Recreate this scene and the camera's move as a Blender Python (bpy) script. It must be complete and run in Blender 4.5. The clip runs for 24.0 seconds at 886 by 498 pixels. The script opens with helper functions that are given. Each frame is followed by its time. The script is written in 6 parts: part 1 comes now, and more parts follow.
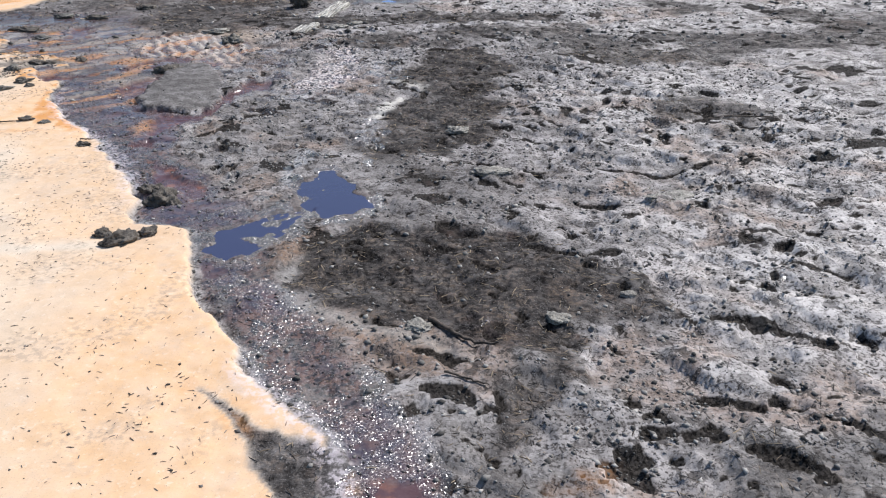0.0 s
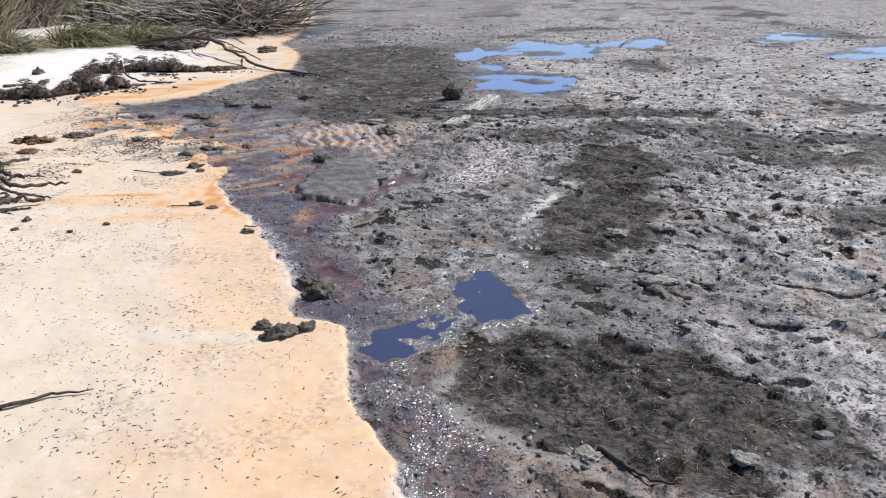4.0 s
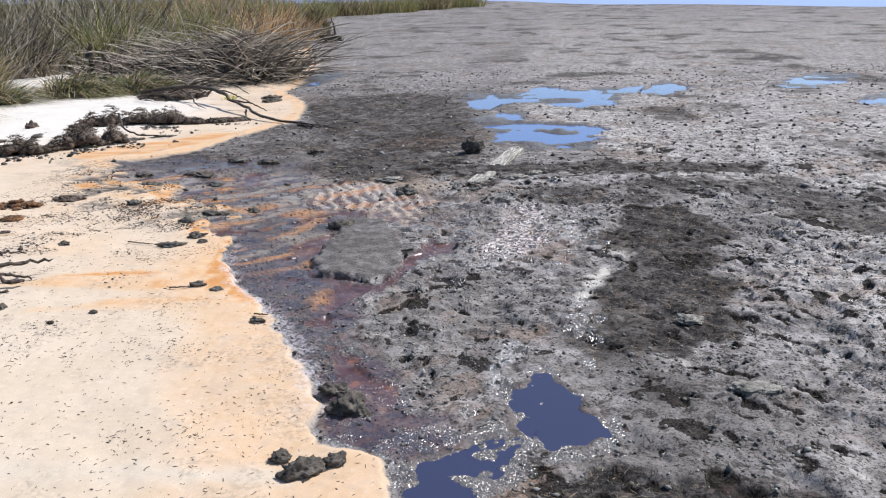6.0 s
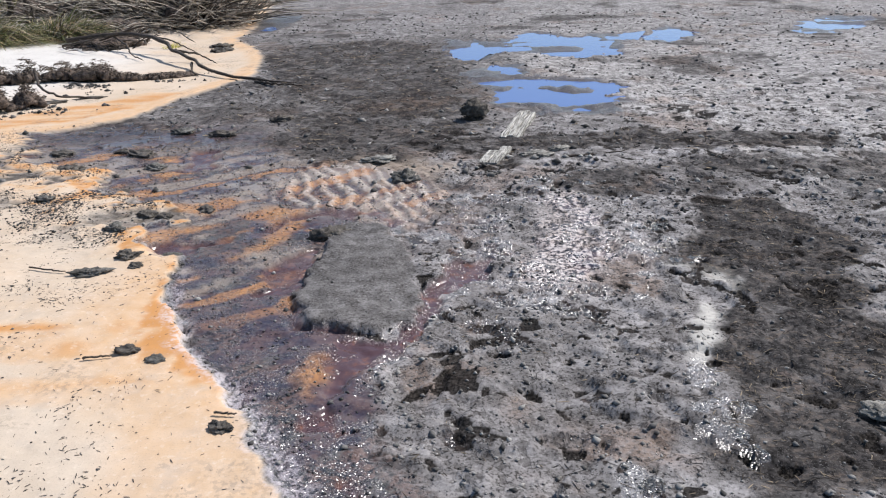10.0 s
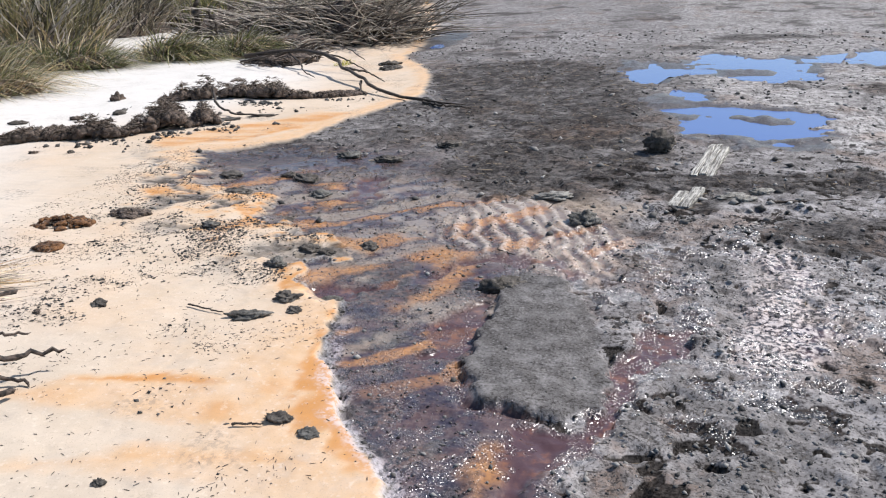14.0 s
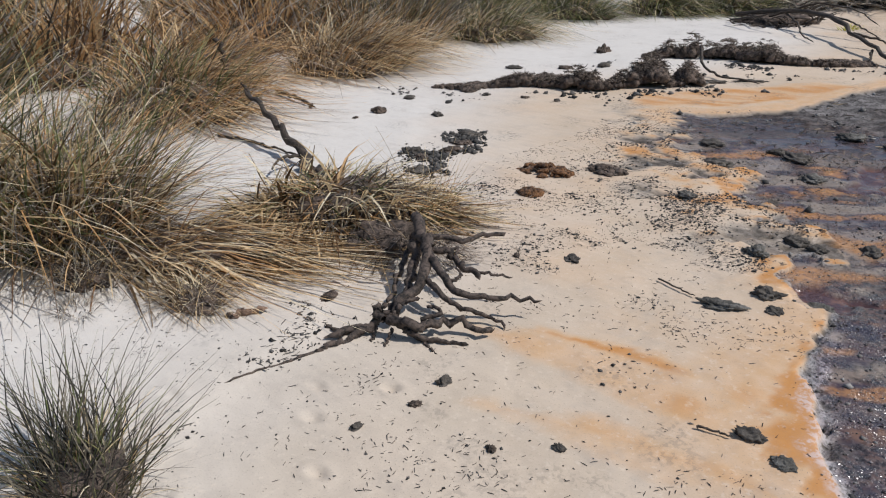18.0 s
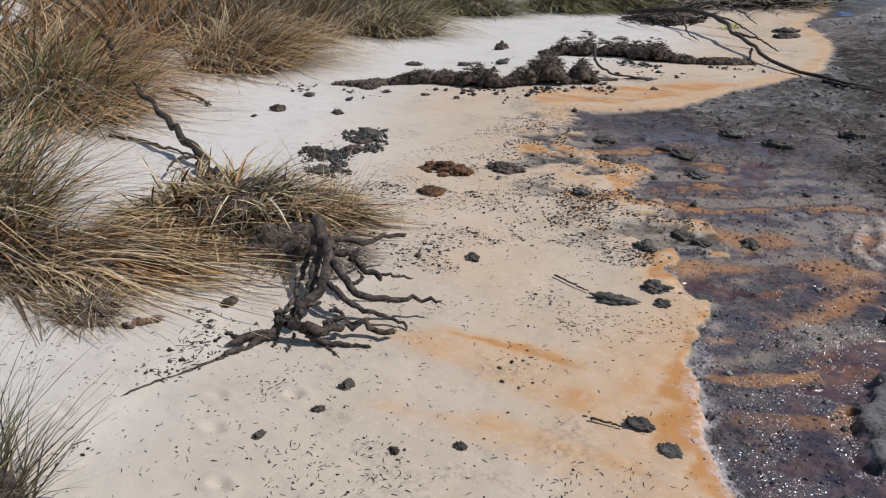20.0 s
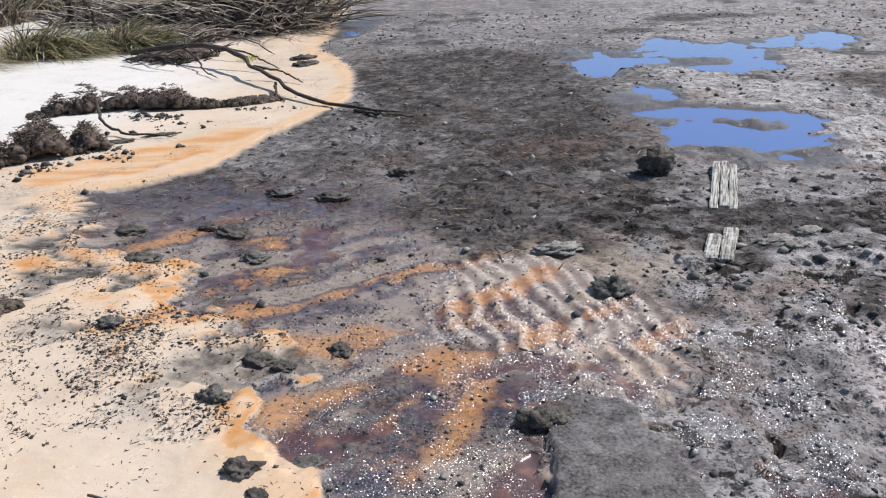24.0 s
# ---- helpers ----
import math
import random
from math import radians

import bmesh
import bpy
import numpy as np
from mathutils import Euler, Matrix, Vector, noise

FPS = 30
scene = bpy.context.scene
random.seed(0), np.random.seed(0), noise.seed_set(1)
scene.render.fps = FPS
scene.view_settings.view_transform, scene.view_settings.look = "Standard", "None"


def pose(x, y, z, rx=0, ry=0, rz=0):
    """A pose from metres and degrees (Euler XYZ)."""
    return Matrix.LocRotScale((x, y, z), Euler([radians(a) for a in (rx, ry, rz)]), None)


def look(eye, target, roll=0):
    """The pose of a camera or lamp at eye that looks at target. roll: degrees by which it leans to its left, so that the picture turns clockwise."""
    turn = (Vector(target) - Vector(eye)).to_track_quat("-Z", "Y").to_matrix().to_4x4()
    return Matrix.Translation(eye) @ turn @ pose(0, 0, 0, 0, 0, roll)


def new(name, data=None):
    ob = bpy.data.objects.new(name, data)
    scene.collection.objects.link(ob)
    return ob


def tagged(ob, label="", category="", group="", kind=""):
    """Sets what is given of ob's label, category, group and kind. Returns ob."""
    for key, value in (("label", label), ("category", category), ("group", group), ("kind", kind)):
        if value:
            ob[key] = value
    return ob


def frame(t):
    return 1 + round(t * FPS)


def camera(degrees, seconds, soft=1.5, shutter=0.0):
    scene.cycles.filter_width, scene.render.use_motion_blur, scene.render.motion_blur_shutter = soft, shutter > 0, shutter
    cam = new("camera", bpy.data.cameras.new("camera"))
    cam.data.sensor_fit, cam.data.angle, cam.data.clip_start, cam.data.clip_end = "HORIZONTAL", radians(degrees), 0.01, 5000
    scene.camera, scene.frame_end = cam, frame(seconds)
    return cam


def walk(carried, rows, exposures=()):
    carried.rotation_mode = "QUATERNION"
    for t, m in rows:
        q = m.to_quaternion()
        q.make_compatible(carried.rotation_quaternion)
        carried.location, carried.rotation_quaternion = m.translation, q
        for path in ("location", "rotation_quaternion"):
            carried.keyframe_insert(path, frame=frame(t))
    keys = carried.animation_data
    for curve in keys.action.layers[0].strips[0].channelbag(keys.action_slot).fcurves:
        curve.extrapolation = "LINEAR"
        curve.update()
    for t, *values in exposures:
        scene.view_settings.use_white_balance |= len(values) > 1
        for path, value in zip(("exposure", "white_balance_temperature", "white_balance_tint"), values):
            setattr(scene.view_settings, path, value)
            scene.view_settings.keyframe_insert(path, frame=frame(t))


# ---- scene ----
cam = camera(58.0, 24.0, soft=1.15)
PATH = [
    (0, (0.064, -0.18, 1.532), (0.092, 1.612, 0.643), -0.4),
    (0.5, (0.073, -0.192, 1.536), (0.091, 1.55, 0.554), 1.1),
    (1, (0.074, -0.204, 1.521), (0.062, 1.469, 0.426), 1.7),
    (1.5, (0.078, -0.201, 1.524), (0.068, 1.372, 0.289), 3.1),
    (2, (0.08, -0.207, 1.501), (0.024, 1.276, 0.16), 2.8),
    (2.5, (0.087, -0.188, 1.528), (-0.021, 1.464, 0.405), 1.9),
    (3, (0.026, -0.149, 1.577), (-0.245, 1.652, 0.75), -0.2),
    (3.5, (-0.053, -0.098, 1.583), (-0.331, 1.757, 0.887), -1.1),
    (5.5, (-0.292, 0.473, 1.566), (-0.614, 2.315, 0.856), -1.0),
    (6, (-0.427, 0.677, 1.59), (-0.716, 2.562, 0.988), -1.6),
    (6.5, (-0.55, 0.797, 1.593), (-0.812, 2.674, 0.955), -2.6),
    (7, (-0.63, 0.956, 1.569), (-0.981, 2.811, 0.907), -0.5),
    (7.5, (-0.694, 1.205, 1.578), (-1.085, 3.084, 1.016), -1.2),
    (8, (-0.742, 1.369, 1.553), (-1.305, 3.163, 0.874), -2.5),
    (8.5, (-0.822, 1.582, 1.536), (-1.313, 3.393, 0.844), -2.0),
    (9, (-0.945, 1.775, 1.547), (-1.417, 3.603, 0.886), -2.0),
    (9.5, (-1.025, 1.93, 1.52), (-1.517, 3.722, 0.78), -1.2),
    (10, (-1.009, 2.169, 1.522), (-1.186, 4.019, 0.784), -1.4),
    (10.5, (-0.965, 2.262, 1.528), (-0.857, 4.128, 0.816), -1.0),
    (12.5, (-1.029, 2.42, 1.52), (-1.177, 4.295, 0.839), -1.9),
    (12.8, (-1.058, 2.411, 1.527), (-1.429, 4.255, 0.847), -2.4),
    (13, (-1.082, 2.436, 1.538), (-1.561, 4.253, 0.853), -2.5),
    (13.5, (-1.143, 2.513, 1.524), (-1.716, 4.288, 0.802), -3.3),
    (14, (-1.243, 2.663, 1.538), (-1.785, 4.458, 0.841), -2.1),
    (14.5, (-1.36, 2.735, 1.549), (-2.037, 4.476, 0.833), -2.5),
    (15, (-1.447, 2.729, 1.557), (-2.401, 4.313, 0.794), -1.3),
    (15.5, (-1.491, 2.756, 1.557), (-2.635, 4.213, 0.804), -1.1),
    (16, (-1.516, 2.759, 1.56), (-2.79, 4.102, 0.801), -1.2),
    (16.5, (-1.542, 2.756, 1.561), (-2.857, 4.053, 0.793), -1.3),
    (17, (-1.547, 2.756, 1.558), (-2.899, 4.015, 0.792), -1.8),
    (17.5, (-1.556, 2.755, 1.556), (-2.961, 3.96, 0.799), -2.9),
    (19.5, (-1.508, 2.727, 1.588), (-2.841, 4.01, 0.83), -2.4),
    (20, (-1.515, 2.754, 1.607), (-2.748, 4.122, 0.827), -1.5),
    (20.5, (-1.518, 2.894, 1.592), (-2.566, 4.423, 0.84), -1.7),
    (21, (-1.537, 3.086, 1.571), (-2.519, 4.685, 0.88), -1.7),
    (21.5, (-1.545, 3.2, 1.544), (-2.294, 4.877, 0.753), -2.3),
    (22, (-1.677, 3.288, 1.583), (-2.192, 5.066, 0.825), -3.4),
    (22.5, (-1.77, 3.376, 1.59), (-2.123, 5.168, 0.776), -1.9),
    (23, (-1.836, 3.547, 1.614), (-2.133, 5.405, 0.937), -1.9),
    (23.5, (-1.906, 3.747, 1.62), (-2.384, 5.578, 0.973), -3.0),
    (24, (-1.966, 3.829, 1.622), (-2.266, 5.652, 0.857), -2.4),
]
TILT = -1.15    # the flat slopes down this much towards the lake
SLOPE = math.tan(radians(TILT))
walk(cam, [(t, pose(0, 0, 0, TILT, 0, 0) @ look(eye, target, roll)) for t, eye, target, roll in PATH],
     [(0, 0.32), (1, 0.24), (2, 0.15), (3, 0.25), (7, 0.21), (10, 0.15), (14, 0.22), (14.6, 0.16), (15.0, 0.1), (15.5, -0.1), (16, -0.24), (16.5, -0.32), (17.5, -0.36), (19.5, -0.54), (20.5, -0.42), (21.5, -0.2), (22.5, 0.0), (23.3, 0.1), (24, 0.1)])

# ---- light ----
SUN_AZ, SUN_EL = 58.0, 50.0     # azimuth from +y towards +x
world = bpy.data.worlds.new("sky")
scene.world = world
world.use_nodes = True
wt = world.node_tree
sky = wt.nodes.new("ShaderNodeTexSky")
sky.sky_type = "NISHITA"
sky.sun_disc = False
sky.sun_elevation, sky.sun_rotation = radians(SUN_EL), radians(SUN_AZ)
sky.air_density, sky.dust_density, sky.ozone_density = 1.0, 0.6, 1.6
wt.nodes["Background"].inputs["Strength"].default_value = 0.122
wt.links.new(sky.outputs[0], wt.nodes["Background"].inputs["Color"])
sun = new("sun", bpy.data.lights.new("sun", "SUN"))
sun.data.energy, sun.data.angle, sun.data.color = 4.75, radians(0.53), (1.0, 0.96, 0.935)
sun.matrix_world = look((math.sin(radians(SUN_AZ)) * math.cos(radians(SUN_EL)) * 30, math.cos(radians(SUN_AZ)) * math.cos(radians(SUN_EL)) * 30, math.sin(radians(SUN_EL)) * 30), (0, 0, 0))

# ---- noise and outlines, for whole grids at once ----
def hashed(ix, iy, seed):
    n = (ix.astype(np.int64) * 374761393 + iy.astype(np.int64) * 668265263 + seed * 974711) & 0x7FFFFFFF
    n = ((n ^ (n >> 13)) * 1274126177) & 0x7FFFFFFF
    n = ((n ^ (n >> 16)) * 1103515245) & 0x7FFFFFFF
    return ((n >> 8) & 0xFFFF) / 32767.5 - 1.0


def vnoise(x, y, seed):
    ix, iy = np.floor(x), np.floor(y)
    fx, fy = x - ix, y - iy
    ux, uy = fx * fx * fx * (fx * (6 * fx - 15) + 10), fy * fy * fy * (fy * (6 * fy - 15) + 10)
    a, b = hashed(ix, iy, seed), hashed(ix + 1, iy, seed)
    c, d = hashed(ix, iy + 1, seed), hashed(ix + 1, iy + 1, seed)
    return (a + (b - a) * ux) + ((c + (d - c) * ux) - (a + (b - a) * ux)) * uy


def fbm(x, y, freq, octaves, seed):
    total, amp, norm = 0.0, 1.0, 0.0
    for k in range(octaves):
        c, s = math.cos(0.7 * k + seed), math.sin(0.7 * k + seed)
        total = total + amp * vnoise((c * x - s * y) * freq + 17.3 * k, (s * x + c * y) * freq - 9.1 * k, seed + k)
        norm += amp
        amp, freq = amp * 0.52, freq * 2.03
    return total / norm * 1.4


def step(a, b, v):
    u = np.clip((v - a) / (b - a), 0, 1)
    return u * u * (3 - 2 * u)


def inside(x, y, pts, reach=1.0):
    """Metres inside the closed outline (negative: outside), right to within reach of it."""
    out = np.full(x.shape, -reach)
    px, py = np.array(pts[0::2]), np.array(pts[1::2])
    m = (x > px.min() - reach) & (x < px.max() + reach) & (y > py.min() - reach) & (y < py.max() + reach)
    if not m.any():
        return out
    u, v = x[m], y[m]
    best, odd = np.full(u.shape, 1e9), np.zeros(u.shape, bool)
    for k in range(len(px)):
        ax, ay, bx, by = px[k - 1], py[k - 1], px[k], py[k]
        ex, ey = bx - ax, by - ay
        f = np.clip(((u - ax) * ex + (v - ay) * ey) / (ex * ex + ey * ey + 1e-12), 0, 1)
        best = np.minimum(best, (u - ax - f * ex) ** 2 + (v - ay - f * ey) ** 2)
        if ay != by:
            odd ^= ((ay > v) != (by > v)) & (u < ex * (v - ay) / (by - ay) + ax)
    d = np.sqrt(best)
    out[m] = np.clip(np.where(odd, d, -d), -reach, reach * 50)
    return out


def along(x, y, pts, reach=1.0):
    """Distance from the open line, at most reach."""
    out = np.full(x.shape, reach)
    px, py = np.array(pts[0::2]), np.array(pts[1::2])
    m = (x > px.min() - reach) & (x < px.max() + reach) & (y > py.min() - reach) & (y < py.max() + reach)
    u, v = x[m], y[m]
    best = np.full(u.shape, reach * reach)
    for k in range(1, len(px)):
        ex, ey = px[k] - px[k - 1], py[k] - py[k - 1]
        f = np.clip(((u - px[k - 1]) * ex + (v - py[k - 1]) * ey) / (ex * ex + ey * ey + 1e-12), 0, 1)
        best = np.minimum(best, (u - px[k - 1] - f * ex) ** 2 + (v - py[k - 1] - f * ey) ** 2)
    out[m] = np.sqrt(best)
    return out


# ---- the plan of the shore: outlines as x, y, x, y ... in metres ----
SAND = [0.6, -30, 0.3, -3, 0.05, 0.3, 0.05, 0.68, 0.1, 0.81, 0.03, 0.94, -0.02, 1.11, -0.11, 1.27, -0.2, 1.52, -0.28, 1.68, -0.46, 1.87, -0.65, 2.15, -0.85, 2.6,
        -0.95, 2.9, -1.06, 3.14, -1.3, 3.24, -1.42, 3.4, -1.4, 3.56, -1.59, 3.87, -1.74, 4.13, -2.04, 4.58, -2.32, 4.94, -2.55, 5.29, -2.66, 5.6, -2.74, 5.82, -3.0, 6.05,
        -3.3, 6.57, -3.95, 7.11, -4.6, 7.8, -5.25, 8.52, -4.85, 8.75, -4.52, 9.25, -4.36, 10.2, -4.12, 11.1, -4.1, 11.6, -4.55, 13.3, -5.5, 15, -5.7, 16.7, -6.4, 20,
        -9, 28, -16, 42, -90, 80, -90, -30]
WEDGE = [-0.66, 1.89, -0.5, 1.75, -0.3, 1.64, -0.2, 1.58, -0.1, 1.45, -0.19, 1.3, -0.2, 1.11, -0.22, 1.13, -0.34, 1.35, -0.47, 1.58]
RED_POOLS = [
    [-0.12, 1.52, 0.01, 1.55, 0.06, 1.43, 0.06, 1.26, -0.01, 1.2, -0.1, 1.3],
    [-1.52, 4.08, -1.33, 4.02, -1.14, 3.76, -1.03, 3.4, -1.12, 3.38, -1.22, 3.6, -1.35, 3.72, -1.46, 3.86],
    [-1.76, 5.02, -1.55, 5.04, -1.43, 5.16, -1.38, 5.45, -1.33, 5.3, -1.44, 5.02, -1.55, 4.85, -1.58, 4.6, -1.6, 4.35, -1.7, 4.38, -1.76, 4.62, -1.74, 4.8],
    [-2.2, 5.42, -2.16, 5.88, -2.06, 6.08, -1.97, 6.02, -2.0, 5.76, -2.01, 5.42],
    [-1.42, 5.6, -1.3, 5.92, -1.16, 5.9, -1.2, 5.68, -1.32, 5.5, -1.33, 5.3, -1.4, 5.3],
    [-2.95, 5.95, -2.6, 6.12, -2.4, 6.24, -2.2, 6.5, -1.9, 6.5, -1.65, 6.42, -1.8, 6.56, -2.2, 6.62, -2.38, 6.3, -2.55, 6.05, -2.8, 5.85],
    [-3.53, 8.05, -3.3, 8.0, -3.15, 7.62, -3.36, 7.5],
]
PUDDLES = [     # level pools of clear water, the two near ones first
    [-0.93, 3.14, -0.8, 3.22, -0.6, 3.32, -0.63, 3.12, -0.7, 2.98, -0.8, 2.88, -0.9, 2.96],
    [-0.58, 3.4, -0.59, 3.66, -0.55, 3.84, -0.48, 3.9, -0.38, 3.8, -0.34, 3.67, -0.27, 3.46, -0.31, 3.34, -0.45, 3.3],
    [-1.54, 11.76, -0.94, 11.86, -0.76, 11.07, 0.16, 10.92, -0.04, 10.3, -0.17, 9.62, -0.2, 9.35, -0.76, 9.32, -1.01, 9.74, -1.23, 9.9, -1.42, 10.67],
    [-2.11, 14.68, -1.42, 14.23, -0.74, 15.1, -0.06, 14.62, 0.88, 15.15, 0.57, 14.17, 0.5, 13.02, -0.19, 12.88, -0.62, 13.22, -1.24, 13.33, -1.5, 12.48, -1.89, 12.93],
    [0.87, 14.78, 1.4, 16.08, 1.75, 15.2, 1.59, 14.6, 1.24, 14.17],
    [3.3, 15.0, 3.5, 16.2, 4.3, 17.1, 5.0, 16.7, 4.35, 15.62, 3.78, 15.08],
    [3.7, 12.9, 4.3, 13.7, 5.3, 14.6, 6.4, 14.8, 6.2, 14.0, 5.2, 13.3, 4.32, 12.7],
    [-5.63, 15.72, -6.01, 17.6, -5.8, 18.6, -5.3, 18.4, -5.1, 17.0, -5.3, 16.2],
]
SLAB = [-1.94, 6.28, -1.77, 6.36, -1.58, 6.12, -1.48, 5.7, -1.41, 5.4, -1.43, 5.22, -1.55, 5.09, -1.78, 5.14, -1.92, 5.15, -2.02, 5.42, -2.01, 5.76, -1.98, 5.98, -1.98, 6.12]
BLACK = [       # beds of black leaf litter and wet peat
    [-0.51, 2.71, -0.45, 2.98, -0.27, 3.14, 0.04, 3.17, 0.4, 3.1, 0.62, 2.85, 1.01, 2.66, 0.99, 2.39, 0.86, 2.33, 0.55, 2.3, 0.63, 2.15, 0.59, 1.95, 0.44, 1.79, 0.29, 1.66, 0.21, 1.56, 0.2, 1.71, 0.24, 1.88, 0.44, 2.07, 0.25, 2.18, 0.01, 2.24, -0.2, 2.28, -0.39, 2.48],
    [-0.13, 5.37, -0.27, 4.89, -0.22, 4.7, -0.28, 4.51, -0.34, 4.22, -0.08, 4.17, 0.18, 4.17, 0.5, 4.51, 0.45, 4.8, 0.59, 5.09, 0.45, 5.3, 0.54, 5.55, 0.5, 5.8, 0.83, 6.11, 0.63, 6.49, 0.41, 6.89, 0.12, 6.87, -0.02, 6.37, -0.26, 5.9, -0.02, 5.74, 0.01, 5.54],
    [-4.6, 13.6, -3.2, 14.8, -2.3, 14.0, -1.85, 11.4, -1.35, 9.4, -1.4, 8.6, -1.9, 8.1, -2.7, 8.25, -3.0, 8.7, -2.9, 9.6, -3.8, 11.0],
    [-5.1, 8.5, -4.3, 9.0, -3.4, 8.8, -3.1, 8.3, -3.7, 7.7, -4.4, 7.8],
    [0.2, 0.9, 0.45, 1.0, 0.7, 0.6, 0.5, 0.1, 0.2, 0.4],
    [-1.9, 8.15, -1.2, 8.5, 0.0, 8.7, 1.5, 8.6, 1.5, 8.1, 0.2, 8.15, -0.7, 8.1, -1.0, 7.6, -1.25, 7.6, -1.4, 7.9],
]
ORANGE = [      # iron-stained streaks on the sand
    [-3.75, 4.72, -3.4, 4.92, -3.0, 5.03, -2.6, 4.98, -2.45, 4.75, -2.65, 4.74, -3.0, 4.7, -3.4, 4.68],
    [-3.3, 4.35, -2.9, 4.62, -2.5, 4.72, -2.2, 4.7, -2.0, 4.5, -2.4, 4.5, -2.85, 4.4],
    [-5.6, 8.5, -5.0, 8.95, -4.6, 9.6, -4.4, 10.4, -4.9, 10.2, -5.5, 9.5, -6.0, 9.0],
]
STREAKS = [[-2.45, 5.84, -2.36, 6.06, -2.28, 6.43, -2.19, 6.42, -2.23, 6.17, -2.31, 5.94], [-2.46, 6.68, -2.19, 6.74, -2.26, 6.56, -2.37, 6.34, -2.51, 6.41, -2.66, 6.5], [-3.18, 6.16, -2.96, 6.29, -2.66, 6.36, -2.84, 6.19, -2.88, 6.04, -2.94, 5.98], [-1.86, 4.72, -1.78, 4.86, -1.7, 4.7, -1.76, 4.55], [0.08, 0.7, 0.2, 1.0, 0.4, 1.1, 0.35, 0.9, 0.25, 0.65], [0.5, 0.6, 0.8, 0.75, 0.75, 0.5], [0.4, 1.5, 0.55, 1.7, 0.6, 1.45], [-3.2, 6.7, -2.8, 6.9, -2.6, 6.8, -2.9, 6.55]]
CRUST = [-2.36, 7.56, -2.14, 7.8, -1.7, 7.72, -1.4, 7.6, -1.5, 7.35, -1.8, 7.3, -2.07, 7.31, -2.29, 7.36]
RIPPLE = [-2.58, 7.2, -2.48, 7.65, -2.1, 7.7, -1.7, 7.45, -1.45, 7.1, -1.42, 6.8, -1.6, 6.36, -1.95, 6.5, -2.2, 6.66, -2.5, 6.82]
SEEP = [-0.83, 6.61, -0.69, 6.95, -0.58, 6.75, -0.57, 6.11, -0.7, 5.72, -0.84, 5.64, -0.9, 5.93, -0.87, 6.28]
STAINS = [[-3.72, 4.66, -3.2, 4.72, -2.7, 4.79], [-3.6, 4.85, -3.1, 4.98], [-3.2, 4.4, -2.85, 4.52, -2.4, 4.66], [-5.6, 8.7, -5.0, 9.1, -4.6, 9.9]]
CLAY = [        # smooth grey clay between the litter
    [-1.35, 4.0, -1.5, 4.6, -1.35, 5.1, -1.2, 5.6, -0.95, 5.4, -0.5, 5.3, -0.35, 4.9, -0.45, 4.4, -0.72, 4.0, -0.8, 3.7, -1.05, 3.65],
    [0.12, 1.1, 0.14, 1.6, -0.05, 2.0, -0.2, 2.3, 0.05, 2.25, 0.2, 1.9, 0.45, 1.6, 0.55, 1.2, 0.35, 1.1],
    [-0.6, 2.3, -0.75, 2.6, -0.8, 2.9, -0.6, 2.85, -0.35, 2.55, -0.1, 2.4, -0.3, 2.1],
    [-1.15, 6.0, -1.3, 6.6, -1.0, 7.1, -0.85, 6.6, -0.95, 6.1],
]
BROWN = [      # iron-brown stain in the mud
    [-0.74, 2.8, -0.6, 2.72, -0.5, 2.9, -0.42, 3.12, -0.52, 3.14, -0.6, 3.0], [-0.5, 2.3, -0.4, 2.2, -0.1, 2.1, 0.2, 1.95, 0.1, 2.1, -0.3, 2.3], [0.1, 0.75, 0.25, 1.0, 0.5, 1.05, 0.45, 0.8, 0.3, 0.6],
    [0.55, 1.1, 0.62, 1.5, 0.72, 1.45, 0.68, 1.1], [-3.9, 7.5, -3.4, 7.8, -3.2, 7.5, -3.6, 7.2], [-4.6, 8.6, -4.0, 8.9, -3.4, 8.7, -3.8, 8.4], [-2.6, 9.6, -2.0, 10.4, -1.6, 10.0, -1.9, 9.3],
]
HOLES = [(-0.86, 4.6, 0.05), (-0.93, 4.67, 0.035), (-0.77, 4.27, 0.03), (-0.3, 4.86, 0.025), (0.34, 0.95, 0.07), (0.3, 1.05, 0.05), (0.62, 0.62, 0.06), (0.83, 1.7, 0.045), (0.9, 1.68, 0.04), (1.33, 1.58, 0.05), (1.4, 1.5, 0.06), (1.66, 3.65, 0.06), (2.34, 4.62, 0.09), (2.2, 4.63, 0.07),
         (1.2, 1.95, 0.04), (1.05, 1.2, 0.05), (0.8, 1.35, 0.04), (0.7, 2.15, 0.03), (-0.6, 5.75, 0.05), (-0.5, 5.6, 0.05), (-1.05, 4.95, 0.05), (-0.95, 5.05, 0.05), (-0.72, 5.1, 0.03), (1.1, 4.3, 0.06), (0.95, 5.0, 0.06), (1.3, 5.6, 0.08)]
